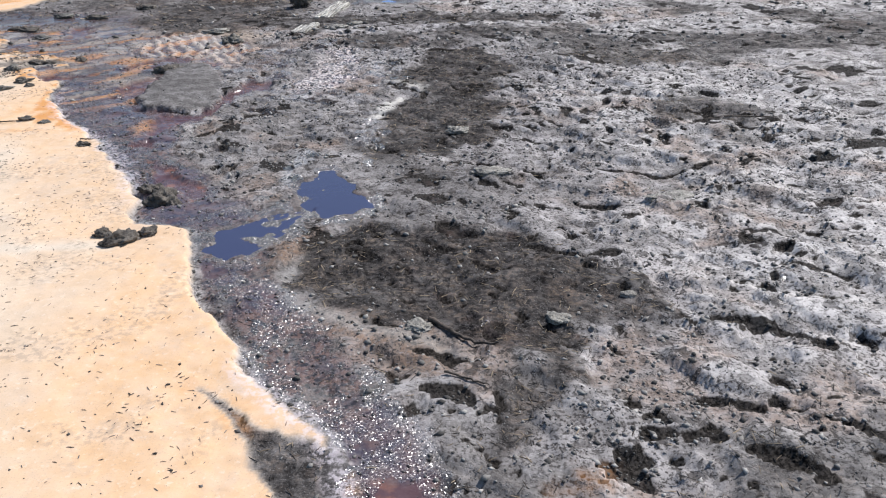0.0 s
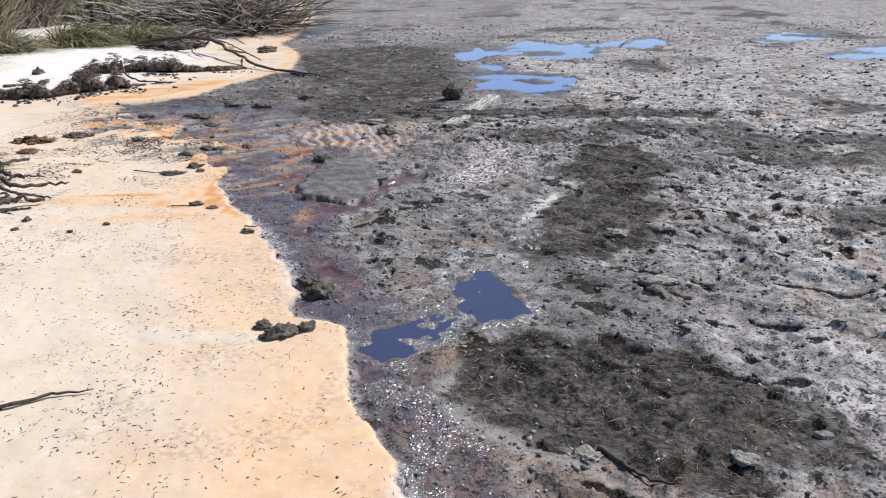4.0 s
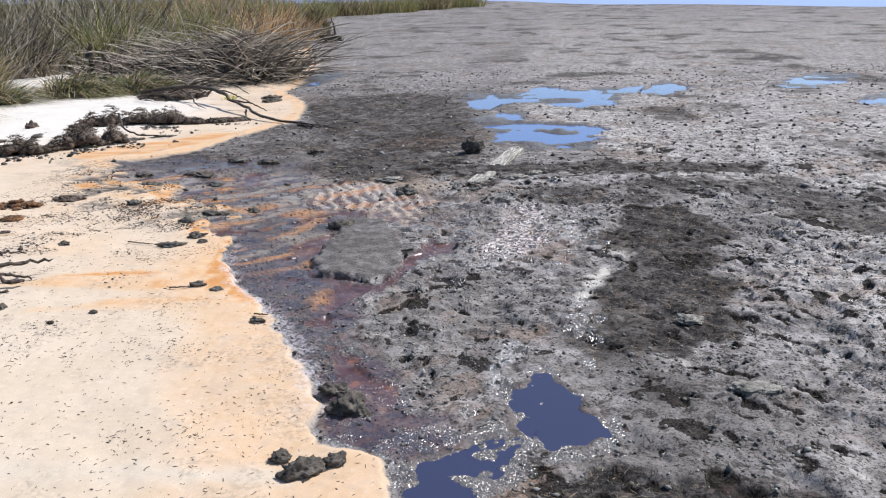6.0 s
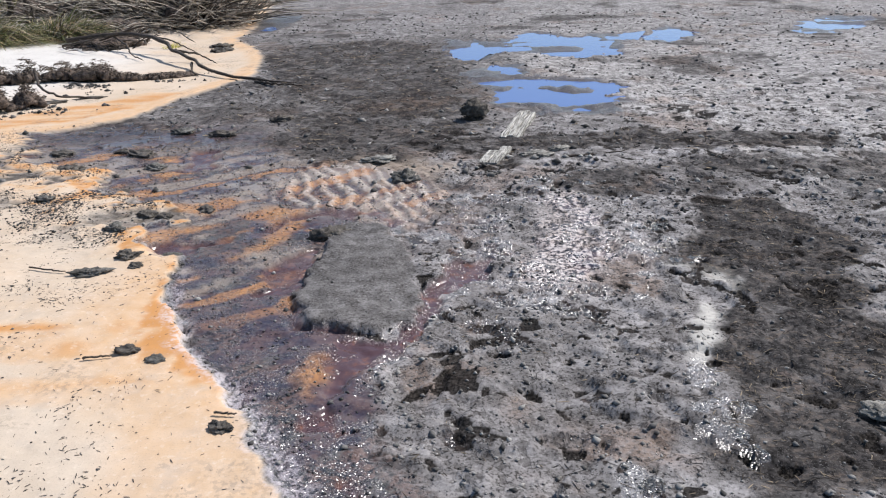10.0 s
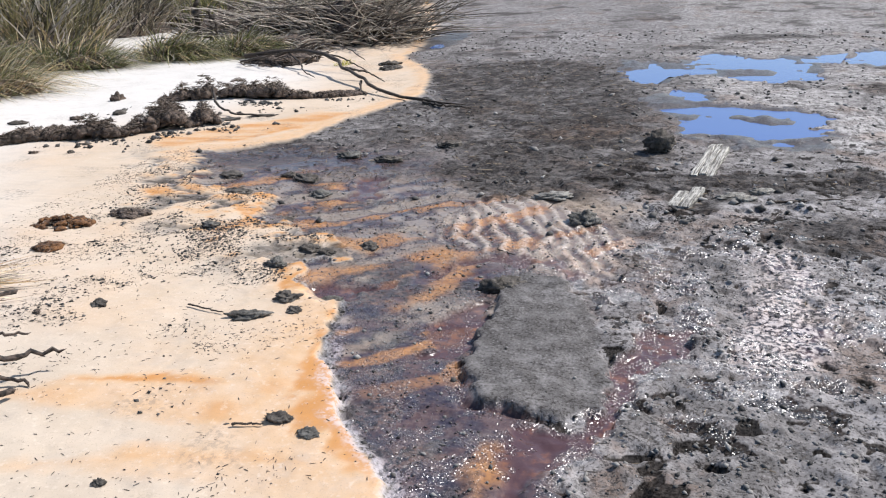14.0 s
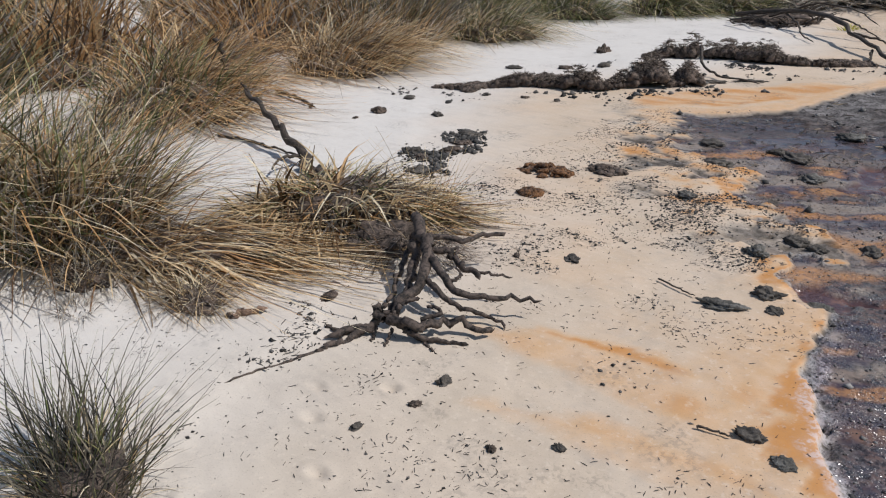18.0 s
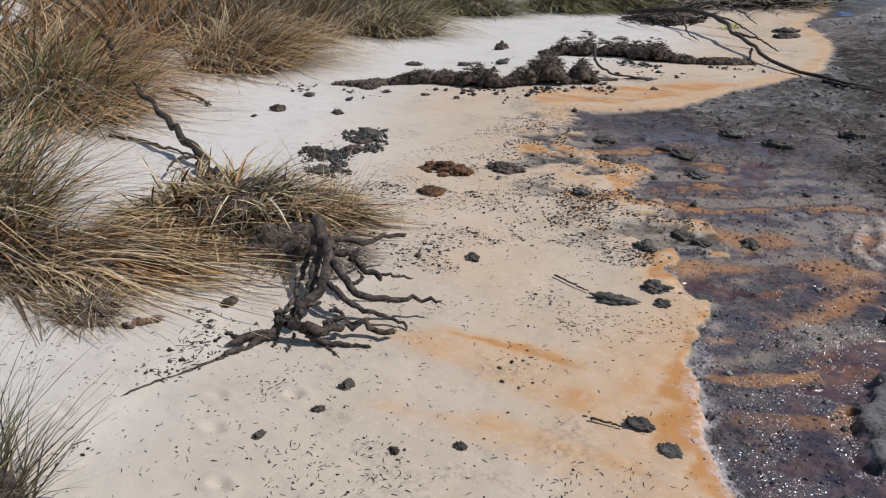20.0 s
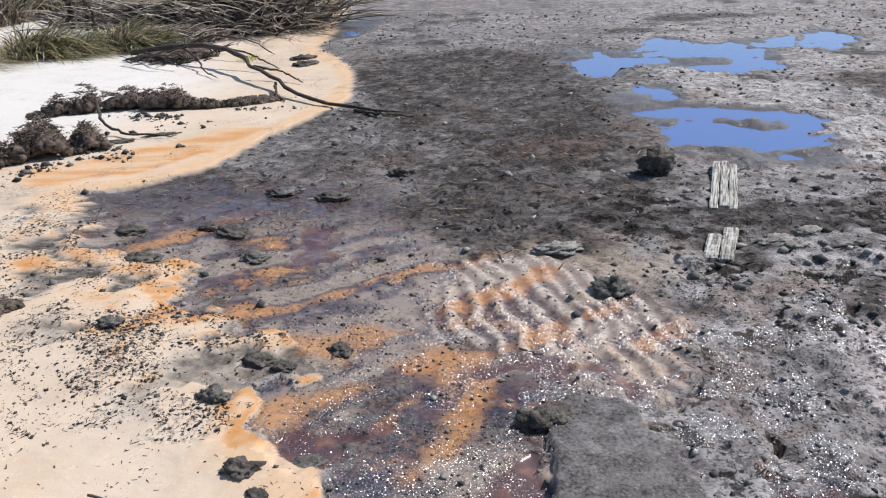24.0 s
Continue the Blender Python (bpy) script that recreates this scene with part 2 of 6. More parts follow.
CRACKS = [      # long openings in the mud, and their half widths
    # the first one draws the dark undercut shade along the slab's south edge
    ([-2.03, 5.4, -1.95, 5.12, -1.78, 5.1, -1.64, 5.08, -1.55, 5.06], 0.026), ([-1.6, 4.36, -1.5, 4.4, -1.42, 4.41], 0.022), ([0.0, 2.12, 0.13, 2.08, 0.26, 2.02], 0.022), ([0.06, 1.9, 0.18, 1.86], 0.018), ([-0.94, 3.33, -0.78, 3.35, -0.6, 3.33], 0.016),
    ([-1.27, 4.92, -1.13, 5.06, -1.02, 5.13, -0.94, 5.23], 0.03), ([-1.38, 4.95, -1.18, 5.01, -1.03, 5.12], 0.022), ([-1.4, 4.6, -1.24, 4.83], 0.02), ([0.72, 1.69, 0.9, 1.71], 0.028), ([0.93, 1.88, 1.09, 1.79], 0.022), ([2.1, 4.61, 2.4, 4.62], 0.05),
    ([-0.24, 5.8, -0.07, 5.64, 0.02, 5.57, 0.02, 5.36], 0.026), ([0.28, 1.04, 0.34, 0.98, 0.4, 1.05], 0.04), ([0.72, 1.43, 0.84, 1.41], 0.026), ([0.98, 1.59, 1.14, 1.5], 0.025), ([0.5, 2.95, 0.7, 2.85, 0.85, 2.86], 0.03), ([1.1, 2.35, 1.3, 2.3, 1.45, 2.16], 0.03),
    ([0.8, 3.5, 1.05, 3.42], 0.03), ([1.0, 3.9, 1.3, 3.85, 1.6, 3.95], 0.035), ([0.62, 1.02, 0.75, 0.9, 0.8, 0.78], 0.03), ([1.15, 1.85, 1.35, 1.72, 1.42, 1.6], 0.03), ([1.5, 2.7, 1.75, 2.62], 0.035), ([0.15, 4.05, 0.4, 3.98], 0.03),
]
GLINTS = [[-0.3, 4.85, -0.24, 4.7, -0.2, 4.5, -0.3, 4.2], [-1.4, 6.2, -1.15, 6.35, -0.85, 6.45], [-2.5, 5.75, -2.3, 5.95, -2.15, 6.1], [-1.55, 5.02, -1.42, 5.15, -1.37, 5.45],
          [-0.8, 3.55, -0.66, 3.9, -0.62, 4.3], [-0.28, 5.0, -0.36, 4.5, -0.3, 4.0], [-0.9, 5.4, -0.75, 5.9, -0.7, 6.6], [0.02, 0.85, 0.0, 1.15, -0.15, 1.45, -0.2, 1.75, -0.42, 2.05], [-2.4, 5.6, -2.2, 5.9, -2.05, 6.2], [-1.9, 4.9, -1.7, 4.7, -1.62, 4.4],
          [-0.5, 2.3, -0.6, 2.6, -0.85, 2.9]]
PALE = [[-0.12, 5.52, -0.25, 5.3, -0.36, 4.94, -0.27, 4.9, -0.2, 5.1, -0.1, 5.38], [-0.25, 5.88, 0.0, 5.82, 0.08, 5.6, 0.0, 5.62, -0.1, 5.76]]
PALE_RIM = [-0.42, 3.06, -0.47, 2.93, -0.52, 2.71, -0.47, 2.53, -0.4, 2.41, -0.21, 2.28, -0.01, 2.2, 0.2, 2.07]
BANK = [-3.5, 2.0, -3.75, 3.4, -3.96, 3.82, -4.05, 4.1, -4.4, 4.6, -4.7, 5.2, -5.5, 6.0, -6.6, 7.0]


def fall(y):
    """The shore's even fall to the lake, which flattens out."""
    f = np.clip((y - 14) / 40, 0, 1)
    return SLOPE * (np.minimum(y, 14) + 40 * (f - f ** 2 / 2))


def lake_side(x, y):
    """Metres out into the lake."""
    return (y - 78 + 0.93 * x) * 0.73 + 3 * np.sin(x * 0.13) + 1.5 * np.sin(x * 0.37 + 1)


def levels(k):
    p = PUDDLES[k]
    return fall(np.array(sum(p[1::2]) / (len(p) // 2))) - 0.022


LAKE_LEVEL = float(fall(np.array(60.0))) - 0.05


def terrain(x, y):
    """Height and the soil's make-up at each place."""
    wx = x + 0.05 * fbm(x, y, 3.1, 3, 11) + 0.018 * fbm(x, y, 14, 2, 12)
    wy = y + 0.05 * fbm(x, y, 3.1, 3, 13) + 0.018 * fbm(x, y, 14, 2, 14)
    near = np.clip(9 / (np.abs(y - 3) + 6), 0.2, 1)
    d_sand = inside(x * 0.35 + wx * 0.65, y * 0.35 + wy * 0.65, SAND, 4.0)
    ragged = step(5.7, 6.6, y) * step(8.7, 8.1, y)
    d_sand = d_sand + ragged * (0.26 * fbm(x, y, 1.7, 4, 15) + 0.3 * fbm(x, y, 8, 4, 16)) * step(1.3, 0.3, np.abs(d_sand))
    d_wedge = inside(wx, wy, WEDGE, 0.4)
    sand = step(-0.012, 0.012, d_sand) * (1 - step(-0.02, 0.01, d_wedge))
    strewn = ragged * step(0.12, 0.4, fbm(x, y, 4.5, 4, 17) + 0.1) * step(0.75, 0.1, d_sand) * (d_sand > 0)
    sand = sand * (1 - 0.9 * strewn)
    big, mid = fbm(x, y, 0.55, 3, 21), fbm(x, y, 2.4, 3, 22)
    fine, grit = fbm(x, y, 9, 3, 23), fbm(x, y, 33, 2, 24)
    lu, lv = 0.77 * x - 0.64 * y, 0.64 * x + 0.77 * y       # the way the mud was torn
    torn = fbm(lu * 0.8 + 0.05 * mid, lv * 1.1 + 0.05 * mid, 6.5, 4, 25)
    # iron stain: strongest at the water's edge
    reach = 0.75 + 0.35 * big + np.where(y > 5.3, -0.3, 0) * step(5, 6, y) + 0.25 * step(4.3, 3.4, y) + 0.55 * step(2.6, 1.7, y)
    orange = (1 - step(0.1, 1.25, d_sand / np.maximum(reach, 0.15) + 0.2 * mid)) * (0.75 - 0.3 * step(5.2, 6.2, y) * (1 - step(0.2, 0.35, 0.5 - d_sand)))
    for k, p in enumerate(ORANGE):
        orange = np.maximum(orange, step(-0.12, 0.1, inside(wx, wy, p, 0.5) + 0.03 * mid) * (0.85 + 0.25 * vnoise(x * 2 + y * 3, y * 16 - x * 3, 31)))
    orange = np.maximum(orange, (0.3 + 0.14 * mid) * (1 - step(1.1, 3.0, d_sand + 0.3 * big)) * step(4.0, 5.2, y))
    orange = np.maximum(orange, 0.3 * (1 - step(0.7, 2.6, d_sand + 0.3 * big + 0.1 * mid)))
    rim = (1 - step(0.03, 0.26 + 0.35 * ragged, d_sand + 0.1 * fine + 0.1 * mid)) * step(4.1, 4.8, y) * (1 - step(7.6, 8.3, y))
    orange = np.maximum(orange, (0.85 + 0.3 * mid) * np.exp(-((d_wedge + 0.1 * fine) / 0.1) ** 2) * step(1.45, 1.8, y + 0.2 * fine))
    for line in STAINS:
        orange = orange + 0.38 * np.exp(-(along(wx, wy, line, 0.4) / 0.03) ** 2) * step(-0.5, 0.4, mid)
    for fx, fy in ((-2.9, 4.97), (-2.77, 4.84), (-2.66, 5.02), (-2.05, 4.5)):
        orange = orange + 0.2 * np.exp(-(np.hypot(x - fx, y - fy) / 0.07) ** 2)
    orange = orange * (1 - 0.75 * np.exp(-(along(wx, wy, [-2.4, 2.93, -1.9, 2.99, -1.42, 3.0], 0.3) / 0.06) ** 2))      # a washed streak
    orange = orange * (1 - 0.22 * step(2.2, 3.2, y) * step(5.2, 4.2, y))
    orange = np.clip(np.maximum(orange, 1.15 * rim), 0, 1.2) * sand
    # wet run along the water's edge, and the delta to the north
    run = -d_sand - 0.02
    width = 0.3 + 0.12 * big + 0.22 * step(3.0, 3.6, y) + 0.35 * step(4.4, 5.2, y) + 0.9 * step(5.4, 6.4, y)
    wet = step(0, 0.03, run) * (1 - step(0.55, 1.0, run / width + 0.22 * mid + 0.1 * fine)) * (1 - step(8.2, 9.4, y)) * step(0.2, 0.6, y)
    d_red = np.full(x.shape, -0.4)
    for p in RED_POOLS:
        d_red = np.maximum(d_red, inside(wx, wy, p, 0.4))
    red = step(-0.02, 0.03, d_red + np.where(y > 3, 0.06, 0.02) * fine + np.where(y > 3, 0.05, 0.0) * (mid - 0.15))
    d_rip = inside(wx, wy, RIPPLE, 0.4)
    ripple = step(-0.08, 0.1, d_rip)
    wave = np.sin(((0.5 * (x + wx)) * 0.92 + (0.5 * (y + wy)) * 0.38 + 0.06 * mid + 0.16 * big + 0.008 * fine) * 2 * math.pi / 0.1)
    red = np.maximum(red, ripple * step(-0.3, -0.8, wave + 0.4 * mid) * 0.5)
    d_seep = inside(wx, wy, SEEP, 0.4)
    seep = step(-0.15, 0.1, d_seep + 0.1 * fine)
    wet = np.clip(np.maximum(np.maximum(wet, red), np.maximum(ripple, step(0.2, 0.8, seep + 0.4 * fine) * 0.9)), 0, 1)
    d_black = np.full(x.shape, -0.5)
    for p in BLACK:
        d_black = np.maximum(d_black, inside(wx, wy, p, 0.5))
    bed = np.maximum(step(-0.05, 0.04, d_black + 0.05 * fine + 0.05 * mid), 0.85 * step(-0.03, 0.03, d_wedge))
    north = 0.75 * step(7.9, 8.6, y + 0.4 * mid) * step(17, 13, y + 1.5 * mid) * step(-0.5, -1.4, x + 0.06 * (y - 8) + 0.4 * mid)
    bed = np.maximum(bed, strewn)
    bed = np.where(y > 7.5, bed * (0.7 + 0.3 * step(-0.35, 0.25, fine + 0.8 * mid)), bed)
    black = np.maximum(bed, north * (0.6 + 0.4 * step(-0.3, 0.3, fine + mid)))
    patch = step(0.12, 0.5, fbm(x, y, 1.0, 4, 61) - 0.25 * step(0.8, 2.0, x) * step(6, 4, y) - 0.2 * step(7, 10, y)) * 0.85
    black = np.maximum(black, patch)
    pale = np.zeros(x.shape)
    for p in PALE:
        pale = np.maximum(pale, step(-0.05, 0.05, inside(wx, wy, p, 0.3)))
    cream = step(-0.03, 0.03, np.maximum(inside(wx, wy, PALE[0], 0.3), inside(wx, wy, PALE[1], 0.3)) + 0.02 * fine) + 0.3 * np.exp(-(along(0.5 * (x + wx), 0.5 * (y + wy), PALE_RIM, 0.3) / 0.035) ** 2)
    pale = np.maximum(pale, step(0.45, 1.3, x + 0.4 * big - 0.06 * np.minimum(y, 6.5) + 0.5 * np.clip(y - 6.5, 0, 5) + 0.25 * torn) * (1 - 0.45 * step(10, 17, y)) * step(60, 25, y) * (0.6 + 0.4 * step(-0.4, 0.3, mid)) * (1 - 0.85 * bed))
    d_slab = inside(wx, wy, SLAB, 0.4) + 0.025 * fine
    slab = step(-0.012, 0.012, d_slab)
    soaked = np.exp(-(((x + 0.95) / 0.6) ** 2 + ((y - 6.2) / 0.8) ** 2)) * step(-0.2, 0.3, fine + 0.6 * mid)
    # white glare off the soaked mud, put in as pale colour
    pale = np.maximum(pale, 0.9 * soaked)
    wet = np.maximum(wet, 0.55 * soaked * (1 - sand))
    wet, red = wet * (1 - slab), red * (1 - slab)
    mud = 1 - sand
    clay = slab
    for p in CLAY:
        clay = np.maximum(clay, step(-0.12, 0.1, inside(wx, wy, p, 0.4) + 0.08 * mid))
    clay = np.maximum(clay, 0.6 * step(0.15, 0.55, fbm(x, y, 0.8, 3, 95)) * step(9, 7, y)) * mud
    clay = np.maximum(0.5 * clay * (1 - 0.95 * bed), slab)
    black = black * (1 - 0.7 * clay)
    # silt laid down by the run: orange and tan streaks that follow the flow
    flow = vnoise((x * 0.8 + y * 0.6) * 1.6 + 0.5 * mid, (y * 0.8 - x * 0.6) * 7 + 0.6 * mid, 71) + 0.45 * fine
    delta = step(4.9, 5.6, y) * step(8.4, 7.7, y) * step(0.9, 1.9, -x)
    silt = step(0.25, 0.7, flow) * delta * wet
    for p in STREAKS:
        silt = np.maximum(silt, step(-0.05, 0.06, inside(wx, wy, p, 0.4) + 0.04 * fine) * (0.9 if p[1] > 3 else 0.25 * step(-0.2, 0.4, fine + mid)))
    silt = np.maximum(silt, 0.55 * step(-0.01, 0.04, d_wedge) * step(-0.1, 0.4, fine + 0.5 * mid))
    silt = np.maximum(silt, 0.35 * ripple * step(0.3, 0.9, wave) * step(0.1, 0.5, mid)) * (1 - slab) * mud
    tan = np.maximum(step(0.1, 0.65, 0.35 * step(6.2, 7.0, y) - flow) * delta * wet * np.maximum(step(-0.2, 0.4, big + mid), step(6.2, 7.0, y)), ripple * step(-0.2, 0.6, wave)) * (1 - slab) * mud
    tan = np.maximum(tan, step(-0.1, 0.1, inside(wx, wy, CRUST, 0.4) + 0.06 * fine) * mud)
    film = step(-0.15, 0.25, fbm(x, y, 3.5, 3, 91) + 0.3 * flow) * wet * (1 - ripple)
    d_near = np.maximum(inside(wx, wy, PUDDLES[0], 0.4), inside(wx, wy, PUDDLES[1], 0.4))
    rims = np.exp(-(d_red / 0.028) ** 2) + np.exp(-((film - 0.5) / 0.25) ** 2) * step(0.4, 0.8, wet) * 0.8
    for line in GLINTS:
        rims = rims + np.exp(-(along(wx, wy, line, 0.5) / 0.05) ** 2)
    rims = rims + 1.6 * step(-0.01, 0.02, run) * (1 - step(0.12, 0.34, run + 0.09 * mid + 0.05 * fine)) * step(6.4, 5.6, y)
    rims = rims + np.exp(-((d_near + 0.03) / 0.05) ** 2) + np.exp(-((d_slab + 0.07) / 0.03) ** 2) * wet
    spark = np.clip(rims * step(-0.45, 0.2, fine + 0.6 * mid), 0, 1) + 0.5 * wet * step(0.0, 0.5, fine + 0.4 * mid) + 0.9 * seep * step(-0.1, 0.4, fine + 0.5 * mid)
    spark = spark + 0.9 * soaked * step(-0.05, 0.5, fine + 0.4 * grit)
    spark = spark + step(-0.02, 0.05, d_near) * step(-0.2, 0.3, fine)
    spark = np.clip(spark, 0, 1) * (1 - 0.8 * step(1.0, 0.8, y) * step(0.12, 0.2, x)) * mud * (1 - slab) * (1 - 0.75 * red) * step(0.3, 0.5, y)
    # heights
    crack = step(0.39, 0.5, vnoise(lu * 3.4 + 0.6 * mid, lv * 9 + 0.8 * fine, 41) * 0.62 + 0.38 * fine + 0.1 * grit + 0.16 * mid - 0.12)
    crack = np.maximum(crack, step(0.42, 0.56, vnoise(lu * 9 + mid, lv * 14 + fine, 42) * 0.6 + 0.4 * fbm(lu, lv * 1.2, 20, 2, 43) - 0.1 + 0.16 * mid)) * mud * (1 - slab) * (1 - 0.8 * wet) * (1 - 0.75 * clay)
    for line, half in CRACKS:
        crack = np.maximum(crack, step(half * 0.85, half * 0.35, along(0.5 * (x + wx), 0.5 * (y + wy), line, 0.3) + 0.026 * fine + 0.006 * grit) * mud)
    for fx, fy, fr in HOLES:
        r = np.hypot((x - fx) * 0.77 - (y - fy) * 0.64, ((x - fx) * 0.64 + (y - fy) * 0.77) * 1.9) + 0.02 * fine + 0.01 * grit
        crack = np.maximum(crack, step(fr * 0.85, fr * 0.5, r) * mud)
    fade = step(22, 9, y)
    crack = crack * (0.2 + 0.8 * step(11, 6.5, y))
    h = 0.028 * big * near + mud * (-0.014 + np.clip(7 / (y + 2), 0.3, 1) * (0.026 * mid + fade * (0.02 * step(-0.22, 0.1, torn) + 0.012 * torn + 0.004 * grit) - 0.012 * fade) * (1 - 0.35 * bed) * (1 - 0.7 * wet) * (1 - 0.8 * slab) * (1 - 0.45 * clay) - 0.02 * crack * fade * np.clip(7 / (y + 2), 0.3, 1))
    h = h + mud * 0.006 * fine * step(0.5, 1, black)
    h = h + sand * (0.008 + 0.012 * np.clip(d_sand - 1.0, 0, 6) + 0.007 * mid + 0.0028 * fine + 0.0012 * grit)
    h = h - 0.02 * red * (1 - ripple) + 0.0085 * ripple * wave * (0.75 + 0.5 * mid) * (1 - 0.3 * red) + slab * (0.014 + 0.022 * step(-1.45, -1.75, x) + 0.008 * mid + 0.004 * fine + 0.0015 * grit)
    for fx, fy in ((-3.76, 4.02), (-3.6, 3.9), (-3.55, 4.2), (-3.9, 5.75), (-3.35, 3.75), (-4.05, 3.6)):
        r = np.hypot(x - fx, (y - fy) * 1.3) + 0.01 * fine
        h = h + sand * (0.006 * np.exp(-((r - 0.05) / 0.018) ** 2) - 0.014 * np.exp(-(r / 0.03) ** 2))
    west = inside(x + 0.1 * mid, y + 0.1 * mid, BANK + [-90, 60, -90, -30, -3.5, -30], 2.0)
    h = h + sand * (0.02 * step(-0.06, 0.1, west) + 0.06 * step(0.2, 2.0, west)) * step(9, 6, y)
    level = step(-0.3, -0.06, d_wedge) * step(2.2, 1.9, y)
    h = h * (1 - level) + (0.004 - 0.008 * step(-0.02, 0.04, d_wedge) - 0.01 * step(0.0, 0.06, run) + 0.004 * fine + 0.002 * grit) * level
    h = h * (1 - 0.5 * step(18, 40, y)) + fall(y)
    pool = np.zeros(x.shape)
    for k, p in enumerate(PUDDLES):
        d = inside(wx, wy, p, 0.6)
        lev = levels(k)
        if k < 2:       # the near pools: soft low rims
            d = d + (0.05 * fine + 0.025 * mid) * step(-0.3, -0.1, d)
            h = np.where(d > -0.4, np.maximum(h, lev + 0.008 + 0.006 * fine), h)
            f = step(-0.05, 0.03, d)
            h = h * (1 - f) + (lev - 0.011 - 0.01 * step(0, 0.12, d) + 0.02 * fine + 0.012 * mid + 0.006 * grit) * f
        else:
            d = d + (0.10 * fine + 0.16 * mid) * step(-0.55, -0.2, d)
            h = h + (lev + 0.02 - h) * step(-0.5, -0.22, d) * 0.95
            f = step(-0.1, 0.03, d)
            h = np.where(d > -0.1, h * (1 - f) + (lev + (0.03 if k == 7 else 0.001) - 0.016 * step(0, 0.25, d) + 0.012 * fine + 0.05 * fbm(x * 0.7, y * 1.2, 2.2, 4, 81)) * f, h)
        pool = np.maximum(pool, step(-0.1, 0.02, d))
    out = lake_side(x, y)
    h = np.where(out > -6, h + (LAKE_LEVEL - 0.02 - h) * step(-6, 0, out) - 0.3 * step(0, 12, out), h)
    wet = np.maximum(wet, pool)
    brown = 0.5 * step(0.1, 0.55, fbm(x, y, 1.6, 4, 97)) * step(-0.1, 0.5, fbm(x, y, 5, 3, 98) + 0.2)
    for p in BROWN:
        brown = np.maximum(brown, 0.8 * step(-0.1, 0.08, inside(wx, wy, p, 0.4) + 0.05 * fine))
    brown = brown * mud * (1 - slab)
    specks = fbm(x, y, 3.2, 5, 53)
    drift = step(0.18, 0.5, specks + 0.25 * fine) * step(4.6, 6.2, y) * step(1.6, 0.9, d_sand + 0.4 * mid) + 0.5 * step(0.3, 0.6, specks + 0.2 * fine)
    drift = np.clip(drift, 0, 1) * sand
    lilac = step(0.07, 0.01, np.abs(d_sand + 0.02 + 0.07 * mid + 0.03 * fine)) * step(5.9, 5.3, y) * step(3.3, 3.9, y) + step(0.07, 0.01, np.abs(d_sand + 0.03 * mid)) * step(2.2, 1.9, y) * step(0.8, 1.0, y)
    return h, (sand, orange, wet, red), (black, pale, crack, np.clip(seep + 0.5 * ripple * step(0.2, 0.8, wave), 0, 1)), (pool, slab, ripple, west), (silt, tan, pool, step(1.2 - 0.4 * step(4, 5.5, y), 3.0 - 0.8 * step(4, 5.5, y), d_sand)), (clay, film, ripple, spark), (brown, drift, cream * mud, np.clip(lilac, 0, 1))


def ground_at(x, y):
    return float(terrain(np.array([float(x)]), np.array([float(y)]))[0][0])


def steps_from(start, end, first, growth):
    out, v, s = [], start, first
    way = 1 if end > start else -1
    while (end - v) * way > 0:
        s *= growth
        v += s * way
        out.append(v)
    return out


# ---- materials ----
def mat(name):
    m = bpy.data.materials.new(name)
    m.use_nodes = True
    return m, m.node_tree.nodes, m.node_tree.links, m.node_tree.nodes["Principled BSDF"]


